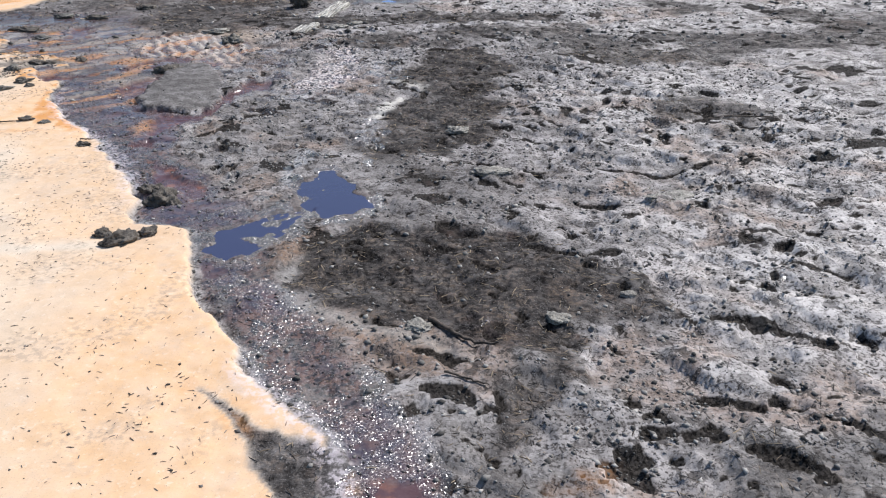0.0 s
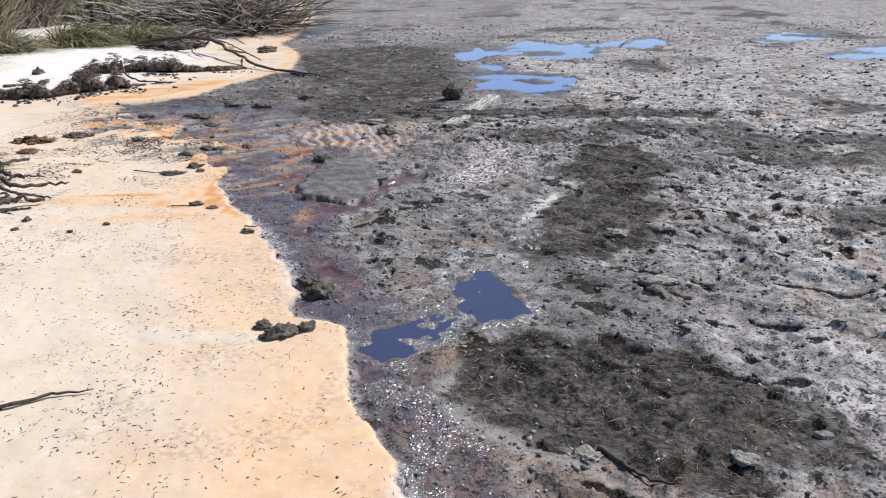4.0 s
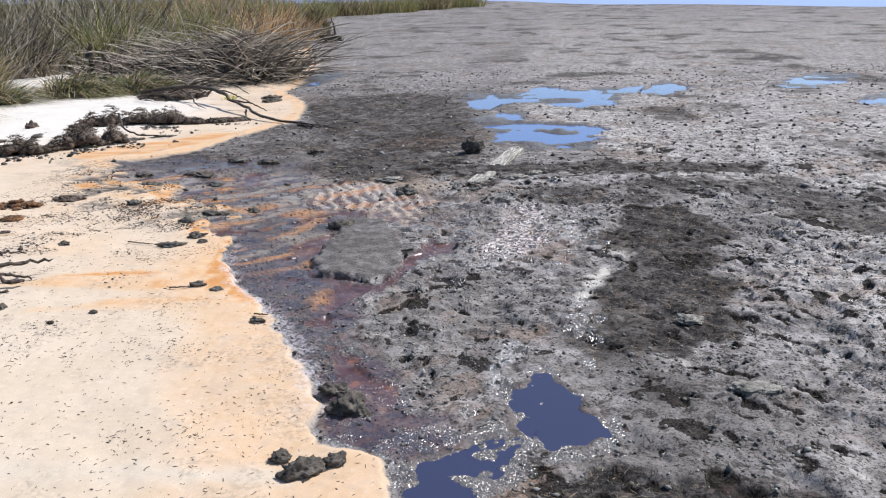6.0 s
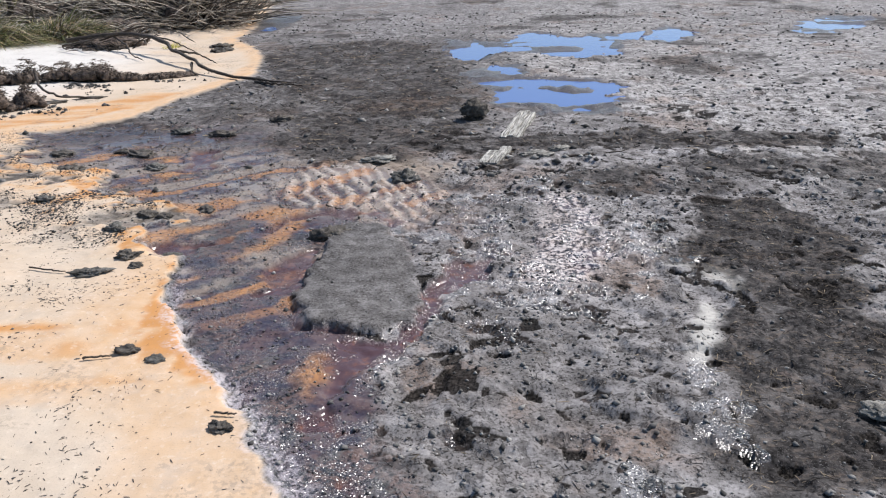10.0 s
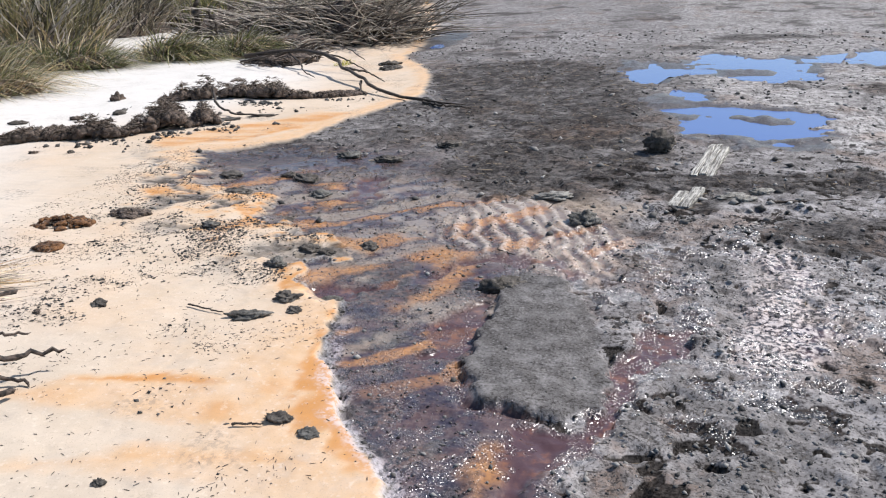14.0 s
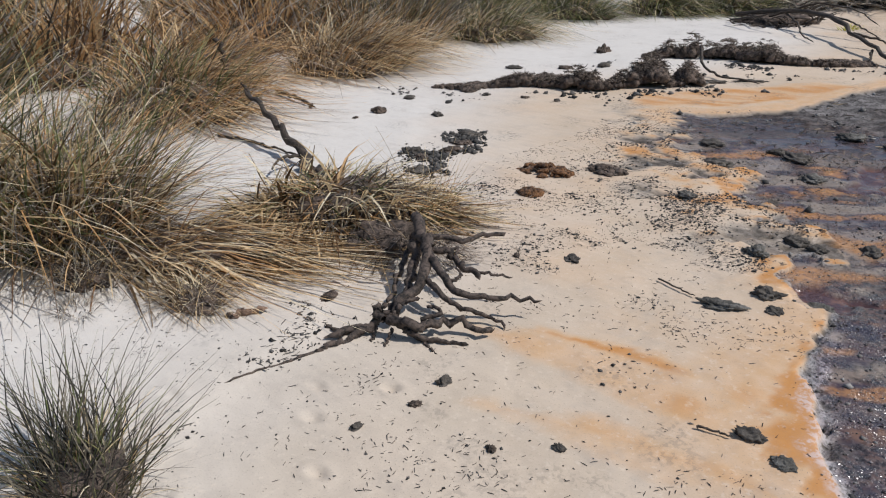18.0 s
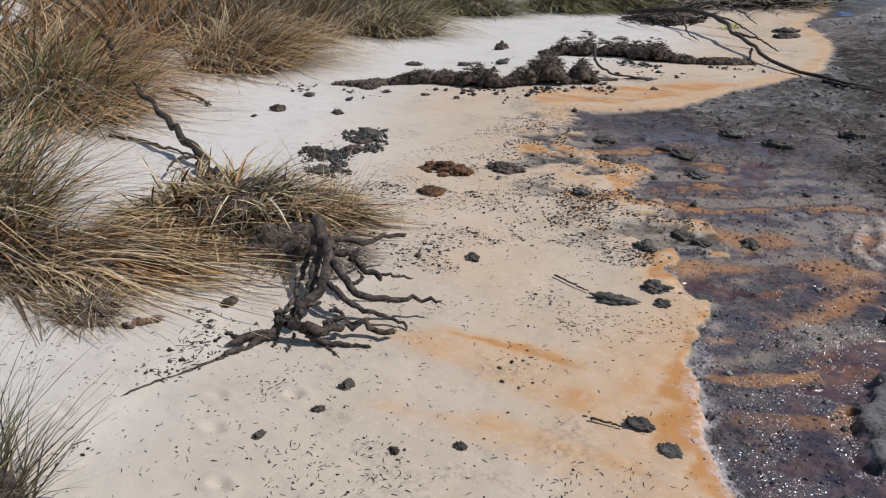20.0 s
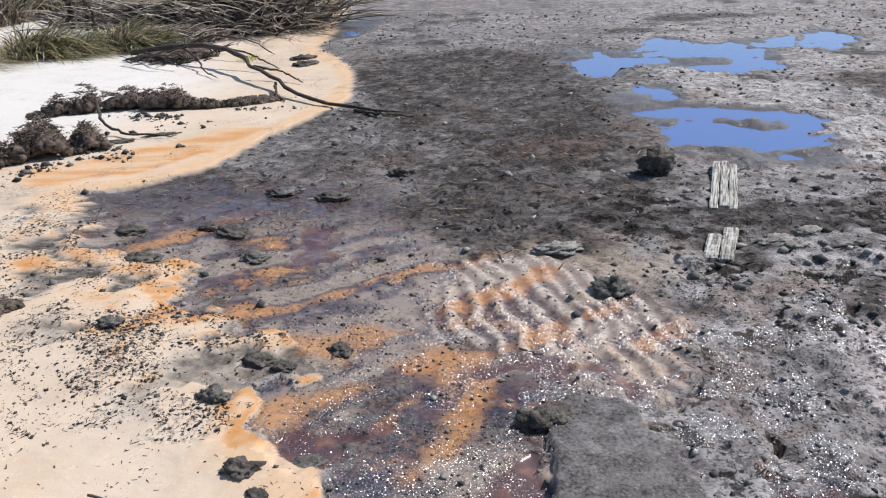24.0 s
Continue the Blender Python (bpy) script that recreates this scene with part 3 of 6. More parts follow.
class Web:
    """Short hand for node trees."""

    def __init__(self, name):
        self.m, self.n, self.l, self.b = mat(name)
        self.tc = self.n.new("ShaderNodeTexCoord")

    def put(self, socket, value):
        if isinstance(value, (int, float)):
            socket.default_value = value
        elif isinstance(value, tuple):
            socket.default_value = value if len(value) == len(socket.default_value) else (*value, 1)
        else:
            self.l.new(value, socket)

    def noise(self, scale, detail=4, rough=0.55, stretch=None, w=0.0, vector=None, along=None):
        t = self.n.new("ShaderNodeTexNoise")
        t.inputs["Scale"].default_value, t.inputs["Detail"].default_value, t.inputs["Roughness"].default_value = scale, detail, rough
        vec = vector or self.tc.outputs["Object"]
        mp = self.n.new("ShaderNodeMapping")
        mp.inputs["Location"].default_value = (w, w * 0.7, 0)
        if along is not None:   # drawn out along this angle
            mp.vector_type = "TEXTURE"
            mp.inputs["Rotation"].default_value = (0, 0, radians(along))
        if stretch:
            mp.inputs["Scale"].default_value = stretch
        self.l.new(vec, mp.inputs[0])
        self.l.new(mp.outputs[0], t.inputs["Vector"])
        return t.outputs[0]

    def ramp(self, value, a, b, lo=0.0, hi=1.0):
        r = self.n.new("ShaderNodeMapRange")
        r.interpolation_type = "SMOOTHSTEP"
        for k, v in enumerate((value, a, b, lo, hi)):
            self.put(r.inputs[k], v)
        return r.outputs[0]

    def math(self, op, a, b=0.0):
        r = self.n.new("ShaderNodeMath")
        r.operation = op
        self.put(r.inputs[0], a)
        self.put(r.inputs[1], b)
        return r.outputs[0]

    def mix(self, f, a, b):
        r = self.n.new("ShaderNodeMix")
        r.data_type = "RGBA"
        self.put(r.inputs[0], f)
        self.put(r.inputs[6], a)
        self.put(r.inputs[7], b)
        return r.outputs[2]

    def split(self, name):
        a = self.n.new("ShaderNodeAttribute")
        a.attribute_name = name
        s = self.n.new("ShaderNodeSeparateColor")
        self.l.new(a.outputs["Color"], s.inputs[0])
        return (*s.outputs, a.outputs["Alpha"])

    def bump(self, height, strength, distance, normal=None):
        r = self.n.new("ShaderNodeBump")
        r.inputs["Strength"].default_value, r.inputs["Distance"].default_value = strength, distance
        self.put(r.inputs["Height"], height)
        if normal is not None:
            self.l.new(normal, r.inputs["Normal"])
        return r.outputs[0]

    def done(self, color, rough=0.9, normal=None, **more):
        self.put(self.b.inputs["Base Color"], color)
        self.put(self.b.inputs["Roughness"], rough)
        if normal is not None:
            self.l.new(normal, self.b.inputs["Normal"])
        for k, v in more.items():
            self.put(self.b.inputs[k.replace("_", " ")], v)
        return self.m


def ground_material():
    w = Web("mud_and_sand")
    sand, orange, wet, red = w.split("soil_a")
    black, pale, crack, seep = w.split("soil_b")
    n3, n12, n45, n160 = w.noise(2.6, 4), w.noise(11, 5, 0.6), w.noise(42, 5, 0.62), w.noise(170, 3, 0.6)
    silt, tan, pool, inland = w.split("soil_c")
    slab, film, ripple, spark = w.split("soil_d")
    n85 = w.noise(85, 4, 0.6, w=3)
    brown, drift, cream, lilac = w.split("soil_e")
    # mud: grey mottles, specks and small pits with painted shade that gather in patches
    torn, n7 = w.noise(17, 5, 0.62, w=4), w.noise(6.5, 5, 0.62, w=8)
    far = w.noise(0.5, 8, 0.66, (1, 1.1, 1), 5)
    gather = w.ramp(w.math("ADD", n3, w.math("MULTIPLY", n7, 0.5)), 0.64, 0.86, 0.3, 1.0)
    m = w.mix(w.ramp(n7, 0.36, 0.64), (0.171, 0.16, 0.154), (0.314, 0.295, 0.287))
    m = w.mix(w.math("MULTIPLY", w.ramp(n12, 0.46, 0.66), 0.6), m, (0.433, 0.413, 0.406))
    m = w.mix(w.math("MULTIPLY", w.ramp(far, 0.52, 0.62), 0.5), m, w.mix(w.ramp(n12, 0.4, 0.6), (0.228, 0.214, 0.207), (0.502, 0.479, 0.47)))
    m = w.mix(w.math("MULTIPLY", w.ramp(far, 0.46, 0.38), 0.6), m, w.mix(n45, (0.06, 0.055, 0.0524), (0.194, 0.18, 0.174)))
    m = w.mix(w.math("MULTIPLY", w.ramp(n3, 0.46, 0.36), 0.35), m, w.mix(n45, (0.07, 0.064, 0.058), (0.17, 0.158, 0.148)))
    p = w.mix(w.ramp(n12, 0.35, 0.6), (0.325, 0.308, 0.292), (0.54, 0.514, 0.492))
    m = w.mix(w.math("MULTIPLY", pale, w.ramp(n7, 0.36, 0.6, 0.35, 0.95)), m, p)
    c = w.mix(w.ramp(n12, 0.35, 0.65), (0.075, 0.0705, 0.067), (0.145, 0.137, 0.132))
    m = w.mix(w.math("MULTIPLY", slab, 0.8), m, c)
    m = w.mix(w.math("MULTIPLY", brown, w.ramp(n45, 0.35, 0.6, 0.35, 0.9)), m, w.mix(n12, (0.13, 0.08, 0.05), (0.3, 0.175, 0.1)))
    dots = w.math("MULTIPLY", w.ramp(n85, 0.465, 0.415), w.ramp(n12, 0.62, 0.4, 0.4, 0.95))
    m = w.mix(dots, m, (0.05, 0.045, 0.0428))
    m = w.mix(w.math("MULTIPLY", w.ramp(n85, 0.58, 0.68), 0.2), m, (0.627, 0.598, 0.598))
    open_mud = w.math("SUBTRACT", 1.0, w.math("MULTIPLY", slab, 0.75))
    gather = w.math("MULTIPLY", gather, open_mud)
    # shade in the pits, painted dark by the noises that also drive the bump
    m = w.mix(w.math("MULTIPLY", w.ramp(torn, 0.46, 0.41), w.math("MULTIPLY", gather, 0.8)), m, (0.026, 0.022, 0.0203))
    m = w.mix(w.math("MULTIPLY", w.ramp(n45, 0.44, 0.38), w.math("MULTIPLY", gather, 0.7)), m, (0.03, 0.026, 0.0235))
    m = w.mix(w.math("MULTIPLY", cream, w.ramp(n45, 0.3, 0.5, 0.6, 1.0)), m, w.mix(n12, (0.42, 0.4, 0.365), (0.55, 0.525, 0.48)))
    b = w.mix(w.ramp(n45, 0.42, 0.62), (0.0129, 0.0116, 0.011), w.mix(w.ramp(n12, 0.42, 0.65), (0.0533, 0.049, 0.047), (0.0817, 0.0585, 0.0413)))
    b = w.mix(w.math("MULTIPLY", w.ramp(n7, 0.55, 0.65), 0.65), b, w.mix(n85, (0.0602, 0.055, 0.0515), (0.167, 0.155, 0.147)))
    b = w.mix(w.math("MULTIPLY", w.ramp(n160, 0.6, 0.68), 0.5), b, (0.274, 0.26, 0.252))
    m = w.mix(w.math("MULTIPLY", black, w.ramp(n12, 0.3, 0.66, 1.0, 0.8)), m, b)
    # cracks and holes: deep shade painted near black over floors and walls
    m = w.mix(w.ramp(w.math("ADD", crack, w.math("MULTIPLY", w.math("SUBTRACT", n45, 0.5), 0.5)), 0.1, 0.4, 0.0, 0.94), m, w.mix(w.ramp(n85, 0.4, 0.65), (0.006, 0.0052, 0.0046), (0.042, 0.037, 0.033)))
    # wet mud, silt and pools
    d = w.mix(w.ramp(n45, 0.4, 0.56), (0.016, 0.013, 0.016), w.mix(w.ramp(n12, 0.36, 0.56), (0.07, 0.056, 0.062), (0.125, 0.074, 0.06)))
    d = w.mix(w.math("MULTIPLY", w.ramp(n7, 0.52, 0.64), 0.6), d, w.mix(n45, (0.08, 0.074, 0.066), (0.16, 0.15, 0.134)))
    d = w.mix(w.math("MULTIPLY", w.ramp(n85, 0.56, 0.68), 0.5), d, (0.3, 0.27, 0.27))
    d = w.mix(w.math("MULTIPLY", film, w.ramp(n45, 0.4, 0.6, 0.9, 0.55)), d, w.mix(w.ramp(n12, 0.35, 0.65), (0.032, 0.026, 0.045), (0.09, 0.05, 0.052)))
    m = w.mix(w.math("MULTIPLY", wet, 0.88), m, d)
    m = w.mix(w.math("MULTIPLY", tan, w.math("MULTIPLY", w.ramp(n45, 0.3, 0.55, 0.6, 0.95), w.ramp(ripple, 0.0, 1.0, 0.7, 1.0))), m, w.mix(n12, (0.3, 0.235, 0.19), (0.45, 0.37, 0.285)))
    m = w.mix(w.math("MULTIPLY", silt, w.ramp(n45, 0.3, 0.6, 0.4, 0.95)), m, w.mix(n12, (0.38, 0.16, 0.055), (0.55, 0.29, 0.11)))
    # seep: pale crust, with white glints painted into the same colour
    m = w.mix(w.math("MULTIPLY", seep, w.ramp(n45, 0.44, 0.58)), m, w.mix(n12, (0.72, 0.66, 0.64), (0.52, 0.42, 0.36)))
    m = w.mix(w.math("MULTIPLY", red, w.ramp(n12, 0.2, 0.6, 0.95, 0.75)), m, w.mix(w.ramp(n12, 0.52, 0.7), (0.085, 0.042, 0.043), (0.22, 0.088, 0.048)))
    m = w.mix(w.math("MULTIPLY", lilac, w.ramp(n45, 0.44, 0.56, 0.05, 0.6)), m, w.mix(n85, (0.36, 0.31, 0.33), (0.66, 0.61, 0.63)))
    m = w.mix(w.math("MULTIPLY", pool, 0.7), m, w.mix(n45, (0.03, 0.026, 0.024), (0.2, 0.185, 0.17)))
    # sand
    s = w.mix(w.ramp(n3, 0.3, 0.7), (0.525, 0.45, 0.358), (0.585, 0.505, 0.41))
    s = w.mix(inland, s, w.mix(n12, (0.6, 0.57, 0.528), (0.67, 0.64, 0.59)))
    o = w.mix(w.ramp(n12, 0.3, 0.7), (0.6, 0.417, 0.272), (0.57, 0.365, 0.203))
    deep = w.math("SUBTRACT", orange, 0.72)
    s = w.mix(w.ramp(orange, 0.0, 0.9), s, o)
    s = w.mix(w.ramp(deep, 0.0, 0.45), s, w.mix(n45, (0.56, 0.29, 0.11), (0.46, 0.21, 0.075)))
    s = w.mix(w.math("MULTIPLY", w.ramp(w.noise(6, 6, 0.7, w=7), 0.5, 0.7), 0.3), s, (0.4, 0.355, 0.31))
    s = w.mix(w.math("MULTIPLY", w.ramp(n160, 0.57, 0.68), 0.3), s, (0.27, 0.23, 0.19))
    s = w.mix(w.math("MULTIPLY", w.ramp(n45, 0.55, 0.7), 0.3), s, (0.72, 0.63, 0.52))
    s = w.mix(w.math("MULTIPLY", drift, w.ramp(n45, 0.5, 0.42, 0.0, 0.6)), s, w.mix(n85, (0.1, 0.09, 0.08), (0.28, 0.255, 0.225)))
    s = w.mix(w.math("MULTIPLY", lilac, w.ramp(n45, 0.44, 0.56, 0.1, 0.6)), s, (0.6, 0.54, 0.54))
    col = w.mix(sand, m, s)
    gloss = w.ramp(w.math("ADD", wet, w.math("MULTIPLY", w.math("SUBTRACT", n45, 0.5), 0.6)), 0.3, 0.8)
    dry = w.math("ADD", w.math("MULTIPLY", sand, 0.14), 0.8)
    rough = w.math("ADD", w.math("MULTIPLY", gloss, -0.5), dry)
    rough = w.math("SUBTRACT", rough, w.math("MULTIPLY", w.math("MAXIMUM", red, film), 0.16))
    soft = w.math("SUBTRACT", 1.0, w.math("MULTIPLY", sand, 0.75))
    hgt = w.math("ADD", w.math("MULTIPLY", n45, 0.7), w.math("MULTIPLY", n160, 0.3))
    calm = w.math("MAXIMUM", w.math("MAXIMUM", red, w.math("MULTIPLY", film, 0.9)), w.math("MULTIPLY", ripple, 0.7))
    hgt = w.math("MULTIPLY", hgt, w.math("MULTIPLY", soft, w.ramp(calm, 0.2, 0.8, 1.0, 0.12)))
    n400 = w.noise(420, 2, 0.5)
    hgt = w.math("ADD", hgt, w.math("MULTIPLY", w.math("MULTIPLY", gloss, n400), w.ramp(calm, 0.2, 0.8, 0.25, 0.03)))
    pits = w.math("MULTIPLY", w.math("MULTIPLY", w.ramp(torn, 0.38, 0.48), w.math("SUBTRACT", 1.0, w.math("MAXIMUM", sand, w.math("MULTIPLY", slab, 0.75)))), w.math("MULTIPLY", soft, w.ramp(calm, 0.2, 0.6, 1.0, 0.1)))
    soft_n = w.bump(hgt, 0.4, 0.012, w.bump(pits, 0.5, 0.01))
    # wet grains: small flat facets, each tilted its own way
    cells = w.n.new("ShaderNodeTexVoronoi")
    cells.inputs["Scale"].default_value = 350
    w.l.new(w.tc.outputs["Object"], cells.inputs["Vector"])
    tip = w.n.new("ShaderNodeVectorMath")
    tip.operation = "MULTIPLY_ADD"
    w.l.new(cells.outputs["Color"], tip.inputs[0])
    tip.inputs[1].default_value, tip.inputs[2].default_value = (1.2, 1.2, 0), (-0.6, -0.6, 1)
    unit = w.n.new("ShaderNodeVectorMath")
    unit.operation = "NORMALIZE"
    w.l.new(tip.outputs[0], unit.inputs[0])
    pick = w.math("GREATER_THAN", spark, w.math("MAXIMUM", w.math("ADD", w.math("ADD", w.math("MULTIPLY", n45, 1.7), w.math("MULTIPLY", n12, 1.5)), -1.4), 0.12))
    turn = w.n.new("ShaderNodeMix")
    turn.data_type = "VECTOR"
    w.l.new(pick, turn.inputs[0])
    w.l.new(soft_n, turn.inputs[4])
    w.l.new(unit.outputs[0], turn.inputs[5])
    rough = w.math("ADD", w.math("MULTIPLY", rough, w.math("SUBTRACT", 1.0, pick)), w.math("MULTIPLY", pick, 0.27))
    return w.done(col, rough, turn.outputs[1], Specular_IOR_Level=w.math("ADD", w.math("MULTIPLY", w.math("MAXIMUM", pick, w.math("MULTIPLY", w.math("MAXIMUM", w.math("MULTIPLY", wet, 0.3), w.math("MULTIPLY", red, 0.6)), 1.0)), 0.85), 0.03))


GROUND = ground_material()


def water_material(name, tint, ripple, scale, rough=0.04, spec=0.8):
    w = Web(name)
    return w.done(tint, rough, w.bump(w.noise(scale, 3, 0.5), ripple, 0.02), IOR=1.33, Specular_IOR_Level=spec)


# the reflected sky's blue is put into the base colours of pools and lake
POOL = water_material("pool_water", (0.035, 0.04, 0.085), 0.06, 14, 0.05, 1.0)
FAR_POOL = water_material("sky_tinted_pool_water", (0.085, 0.14, 0.34), 0.05, 14)
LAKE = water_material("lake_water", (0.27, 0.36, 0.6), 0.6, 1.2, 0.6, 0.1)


def link(name, verts, faces, material, parent=None, label="", smooth=True):
    me = bpy.data.meshes.new(name)
    me.from_pydata(verts, [], faces)
    me.materials.append(material)
    if smooth:
        me.polygons.foreach_set("use_smooth", [True] * len(me.polygons))
    me.update()
    ob = new(name, me)
    if parent is not None:
        ob.parent = parent
    if label:
        ob["label"] = label
    return ob


def build_ground():
    xs = sorted(steps_from(-3.2, -55, 0.0125, 1.03)) + list(np.arange(-3.2, 1.41, 0.0125)) + steps_from(1.4, 60, 0.0125, 1.024)
    ys = sorted(steps_from(0.5, -12, 0.0125, 1.06)) + list(np.arange(0.5, 7.6, 0.0125)) + steps_from(7.6, 110, 0.0125, 1.018)
    xs, ys = np.array([-1500, -300] + xs + [300, 1500.0]), np.array([-300] + ys + [400, 2500.0])
    gx, gy = np.meshgrid(xs, ys)
    x, y = gx.ravel(), gy.ravel()
    h, a, b, _, c, e, g = terrain(x, y)
    nx, ny = len(xs), len(ys)
    me = bpy.data.meshes.new("ground")
    idx = np.arange(nx * ny).reshape(ny, nx)
    quads = np.stack([idx[:-1, :-1], idx[:-1, 1:], idx[1:, 1:], idx[1:, :-1]], -1).reshape(-1, 4)
    me.vertices.add(nx * ny)
    me.vertices.foreach_set("co", np.stack([x, y, h], 1).astype(np.float32).ravel())
    me.loops.add(quads.size)
    me.loops.foreach_set("vertex_index", quads.ravel().astype(np.int32))
    me.polygons.add(len(quads))
    me.polygons.foreach_set("loop_start", np.arange(0, quads.size, 4, dtype=np.int32))
    me.polygons.foreach_set("use_smooth", np.ones(len(quads), bool))
    me.update(calc_edges=True)
    for name, four in (("soil_a", a), ("soil_b", b), ("soil_c", c), ("soil_d", e), ("soil_e", g)):
        at = me.attributes.new(name, "FLOAT_COLOR", "POINT")
        at.data.foreach_set("color", np.stack(four, 1).astype(np.float32).ravel())
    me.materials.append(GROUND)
    ob = new("ground", me)
    return tagged(ob, "grey cracked mud flat beside pale orange-stained beach sand", "ground", kind="structure")


build_ground()
for k, p in enumerate(PUDDLES):
    cx, cy = sum(p[0::2]) / (len(p) // 2), sum(p[1::2]) / (len(p) // 2)
    lev = float(levels(k))
    ring = []
    for i in range(0, len(p), 2):
        dx, dy = p[i] - cx, p[i + 1] - cy
        g = 1 + 0.17 / max(0.25, math.hypot(dx, dy))
        ring.append((cx + dx * g, cy + dy * g, lev))
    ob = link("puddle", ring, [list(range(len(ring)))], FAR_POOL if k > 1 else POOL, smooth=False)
    tagged(ob, "shallow still puddle on mud with sky blue put into its colour", "puddle", kind="structure")

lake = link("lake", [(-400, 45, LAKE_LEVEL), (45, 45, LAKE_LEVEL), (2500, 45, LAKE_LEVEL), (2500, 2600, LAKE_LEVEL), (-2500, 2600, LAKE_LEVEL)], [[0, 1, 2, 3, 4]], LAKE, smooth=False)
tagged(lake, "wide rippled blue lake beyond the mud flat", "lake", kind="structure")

# ---- materials of the things ----
def island(w):
    g = w.n.new("ShaderNodeNewGeometry")
    return g.outputs["Random Per Island"]


def leafy(name, dark, mid, light, rough=0.75):
    w = Web(name)
    r = island(w)
    c = w.mix(w.ramp(r, 0.18, 0.6), dark, mid)
    c = w.mix(w.ramp(r, 0.55, 1.0), c, light)
    c = w.mix(w.math("MULTIPLY", w.ramp(w.noise(30, 3), 0.35, 0.7), 0.4), c, dark)
    m = w.done(c, rough)
    if rough < 0.8 and rough > 0.5:     # thin leaves let some light through
        t, mixer = w.n.new("ShaderNodeBsdfTranslucent"), w.n.new("ShaderNodeMixShader")
        w.l.new(c, t.inputs[0])
        mixer.inputs[0].default_value = 0.34
        w.l.new(w.b.outputs[0], mixer.inputs[1])
        w.l.new(t.outputs[0], mixer.inputs[2])
        w.l.new(mixer.outputs[0], w.n["Material Output"].inputs[0])
    return m


def earthy(name, dark, light, bump=0.8, scale=40, rough=0.95, distance=0.02):
    w = Web(name)
    a, b = w.noise(scale * 0.3, 5, 0.6), w.noise(scale, 5, 0.65)
    c = w.mix(w.ramp(a, 0.35, 0.65), dark, light)
    c = w.mix(w.math("MULTIPLY", w.ramp(b, 0.5, 0.68), 0.7), c, tuple(v * 0.35 for v in dark))
    return w.done(c, rough, w.bump(b, bump, distance))


def wooden(name, dark, light, stretch, scale=30, rough=0.85):
    w = Web(name)
    a = w.noise(scale, 5, 0.65, stretch)
    b = w.noise(scale * 0.25, 3)
    c = w.mix(w.ramp(a, 0.36, 0.62), dark, light)
    c = w.mix(w.math("MULTIPLY", w.ramp(b, 0.5, 0.75), 0.45), c, dark)
    return w.done(c, rough, w.bump(a, 0.9, 0.006))


STRAW = leafy("dry_sedge", (0.11, 0.066, 0.03), (0.85, 0.63, 0.35), (0.97, 0.87, 0.63))
RUST = leafy("rusty_sedge", (0.13, 0.07, 0.033), (0.72, 0.42, 0.18), (0.93, 0.7, 0.4))
GREYSTEM = leafy("grey_dead_stems", (0.07, 0.06, 0.05), (0.44, 0.38, 0.31), (0.8, 0.73, 0.63))
GREEN = leafy("green_sedge", (0.07, 0.085, 0.035), (0.2, 0.22, 0.08), (0.4, 0.37, 0.16))
OLIVE = leafy("olive_reeds", (0.06, 0.055, 0.03), (0.21, 0.19, 0.085), (0.42, 0.35, 0.18))
SHOOT = leafy("yellow_shoots", (0.3, 0.3, 0.05), (0.55, 0.5, 0.08), (0.75, 0.7, 0.2))
RUSH = leafy("dark_rushes", (0.035, 0.032, 0.026), (0.14, 0.122, 0.088), (0.36, 0.31, 0.22))
REED = leafy("yellow_green_reeds", (0.1, 0.115, 0.04), (0.27, 0.27, 0.1), (0.5, 0.44, 0.22))
PEAT = earthy("black_peat", (0.05, 0.043, 0.036), (0.15, 0.132, 0.112))
PEAT_BROWN = earthy("fibrous_peat", (0.05, 0.038, 0.03), (0.2, 0.15, 0.118), 1.0, 60)
FIBRE = leafy("brown_fibres", (0.035, 0.027, 0.022), (0.22, 0.168, 0.13), (0.5, 0.42, 0.35))
RUSTY = earthy("rusty_peat", (0.07, 0.04, 0.025), (0.25, 0.12, 0.05), 1.0, 60)
MUDCLOD = earthy("grey_mud", (0.075, 0.07, 0.06), (0.2, 0.19, 0.17), 0.9, 50)
PALECLOD = earthy("pale_mud", (0.19, 0.178, 0.155), (0.34, 0.322, 0.285), 0.9, 60)
BOARD = wooden("weathered_board", (0.08, 0.072, 0.062), (0.56, 0.535, 0.475), (7, 0.35, 4), 14)
ROOT = wooden("dead_root_wood", (0.015, 0.0115, 0.0095), (0.11, 0.082, 0.066), (1, 1, 1), 45)
TWIG = wooden("dark_twig_wood", (0.02, 0.016, 0.013), (0.085, 0.065, 0.05), (1, 1, 1), 60)
BARK = wooden("red_brown_bark", (0.09, 0.05, 0.03), (0.3, 0.2, 0.14), (1, 1, 1), 50)
CRUMB = leafy("mud_crumbs", (0.05, 0.047, 0.043), (0.2, 0.19, 0.175), (0.36, 0.345, 0.32), 0.9)
NEEDLE = leafy("dark_litter", (0.02, 0.019, 0.017), (0.06, 0.057, 0.052), (0.14, 0.13, 0.12), 0.85)
STRAWBITS = leafy("broken_straw", (0.012, 0.01, 0.009), (0.045, 0.033, 0.024), (0.3, 0.235, 0.16), 0.85)
WETBITS = leafy("wet_grit", (0.025, 0.02, 0.02), (0.09, 0.07, 0.068), (0.24, 0.21, 0.21), 0.3)


# ---- builders ----
def heights(x, y):
    return terrain(np.asarray(x, float), np.asarray(y, float))[0]


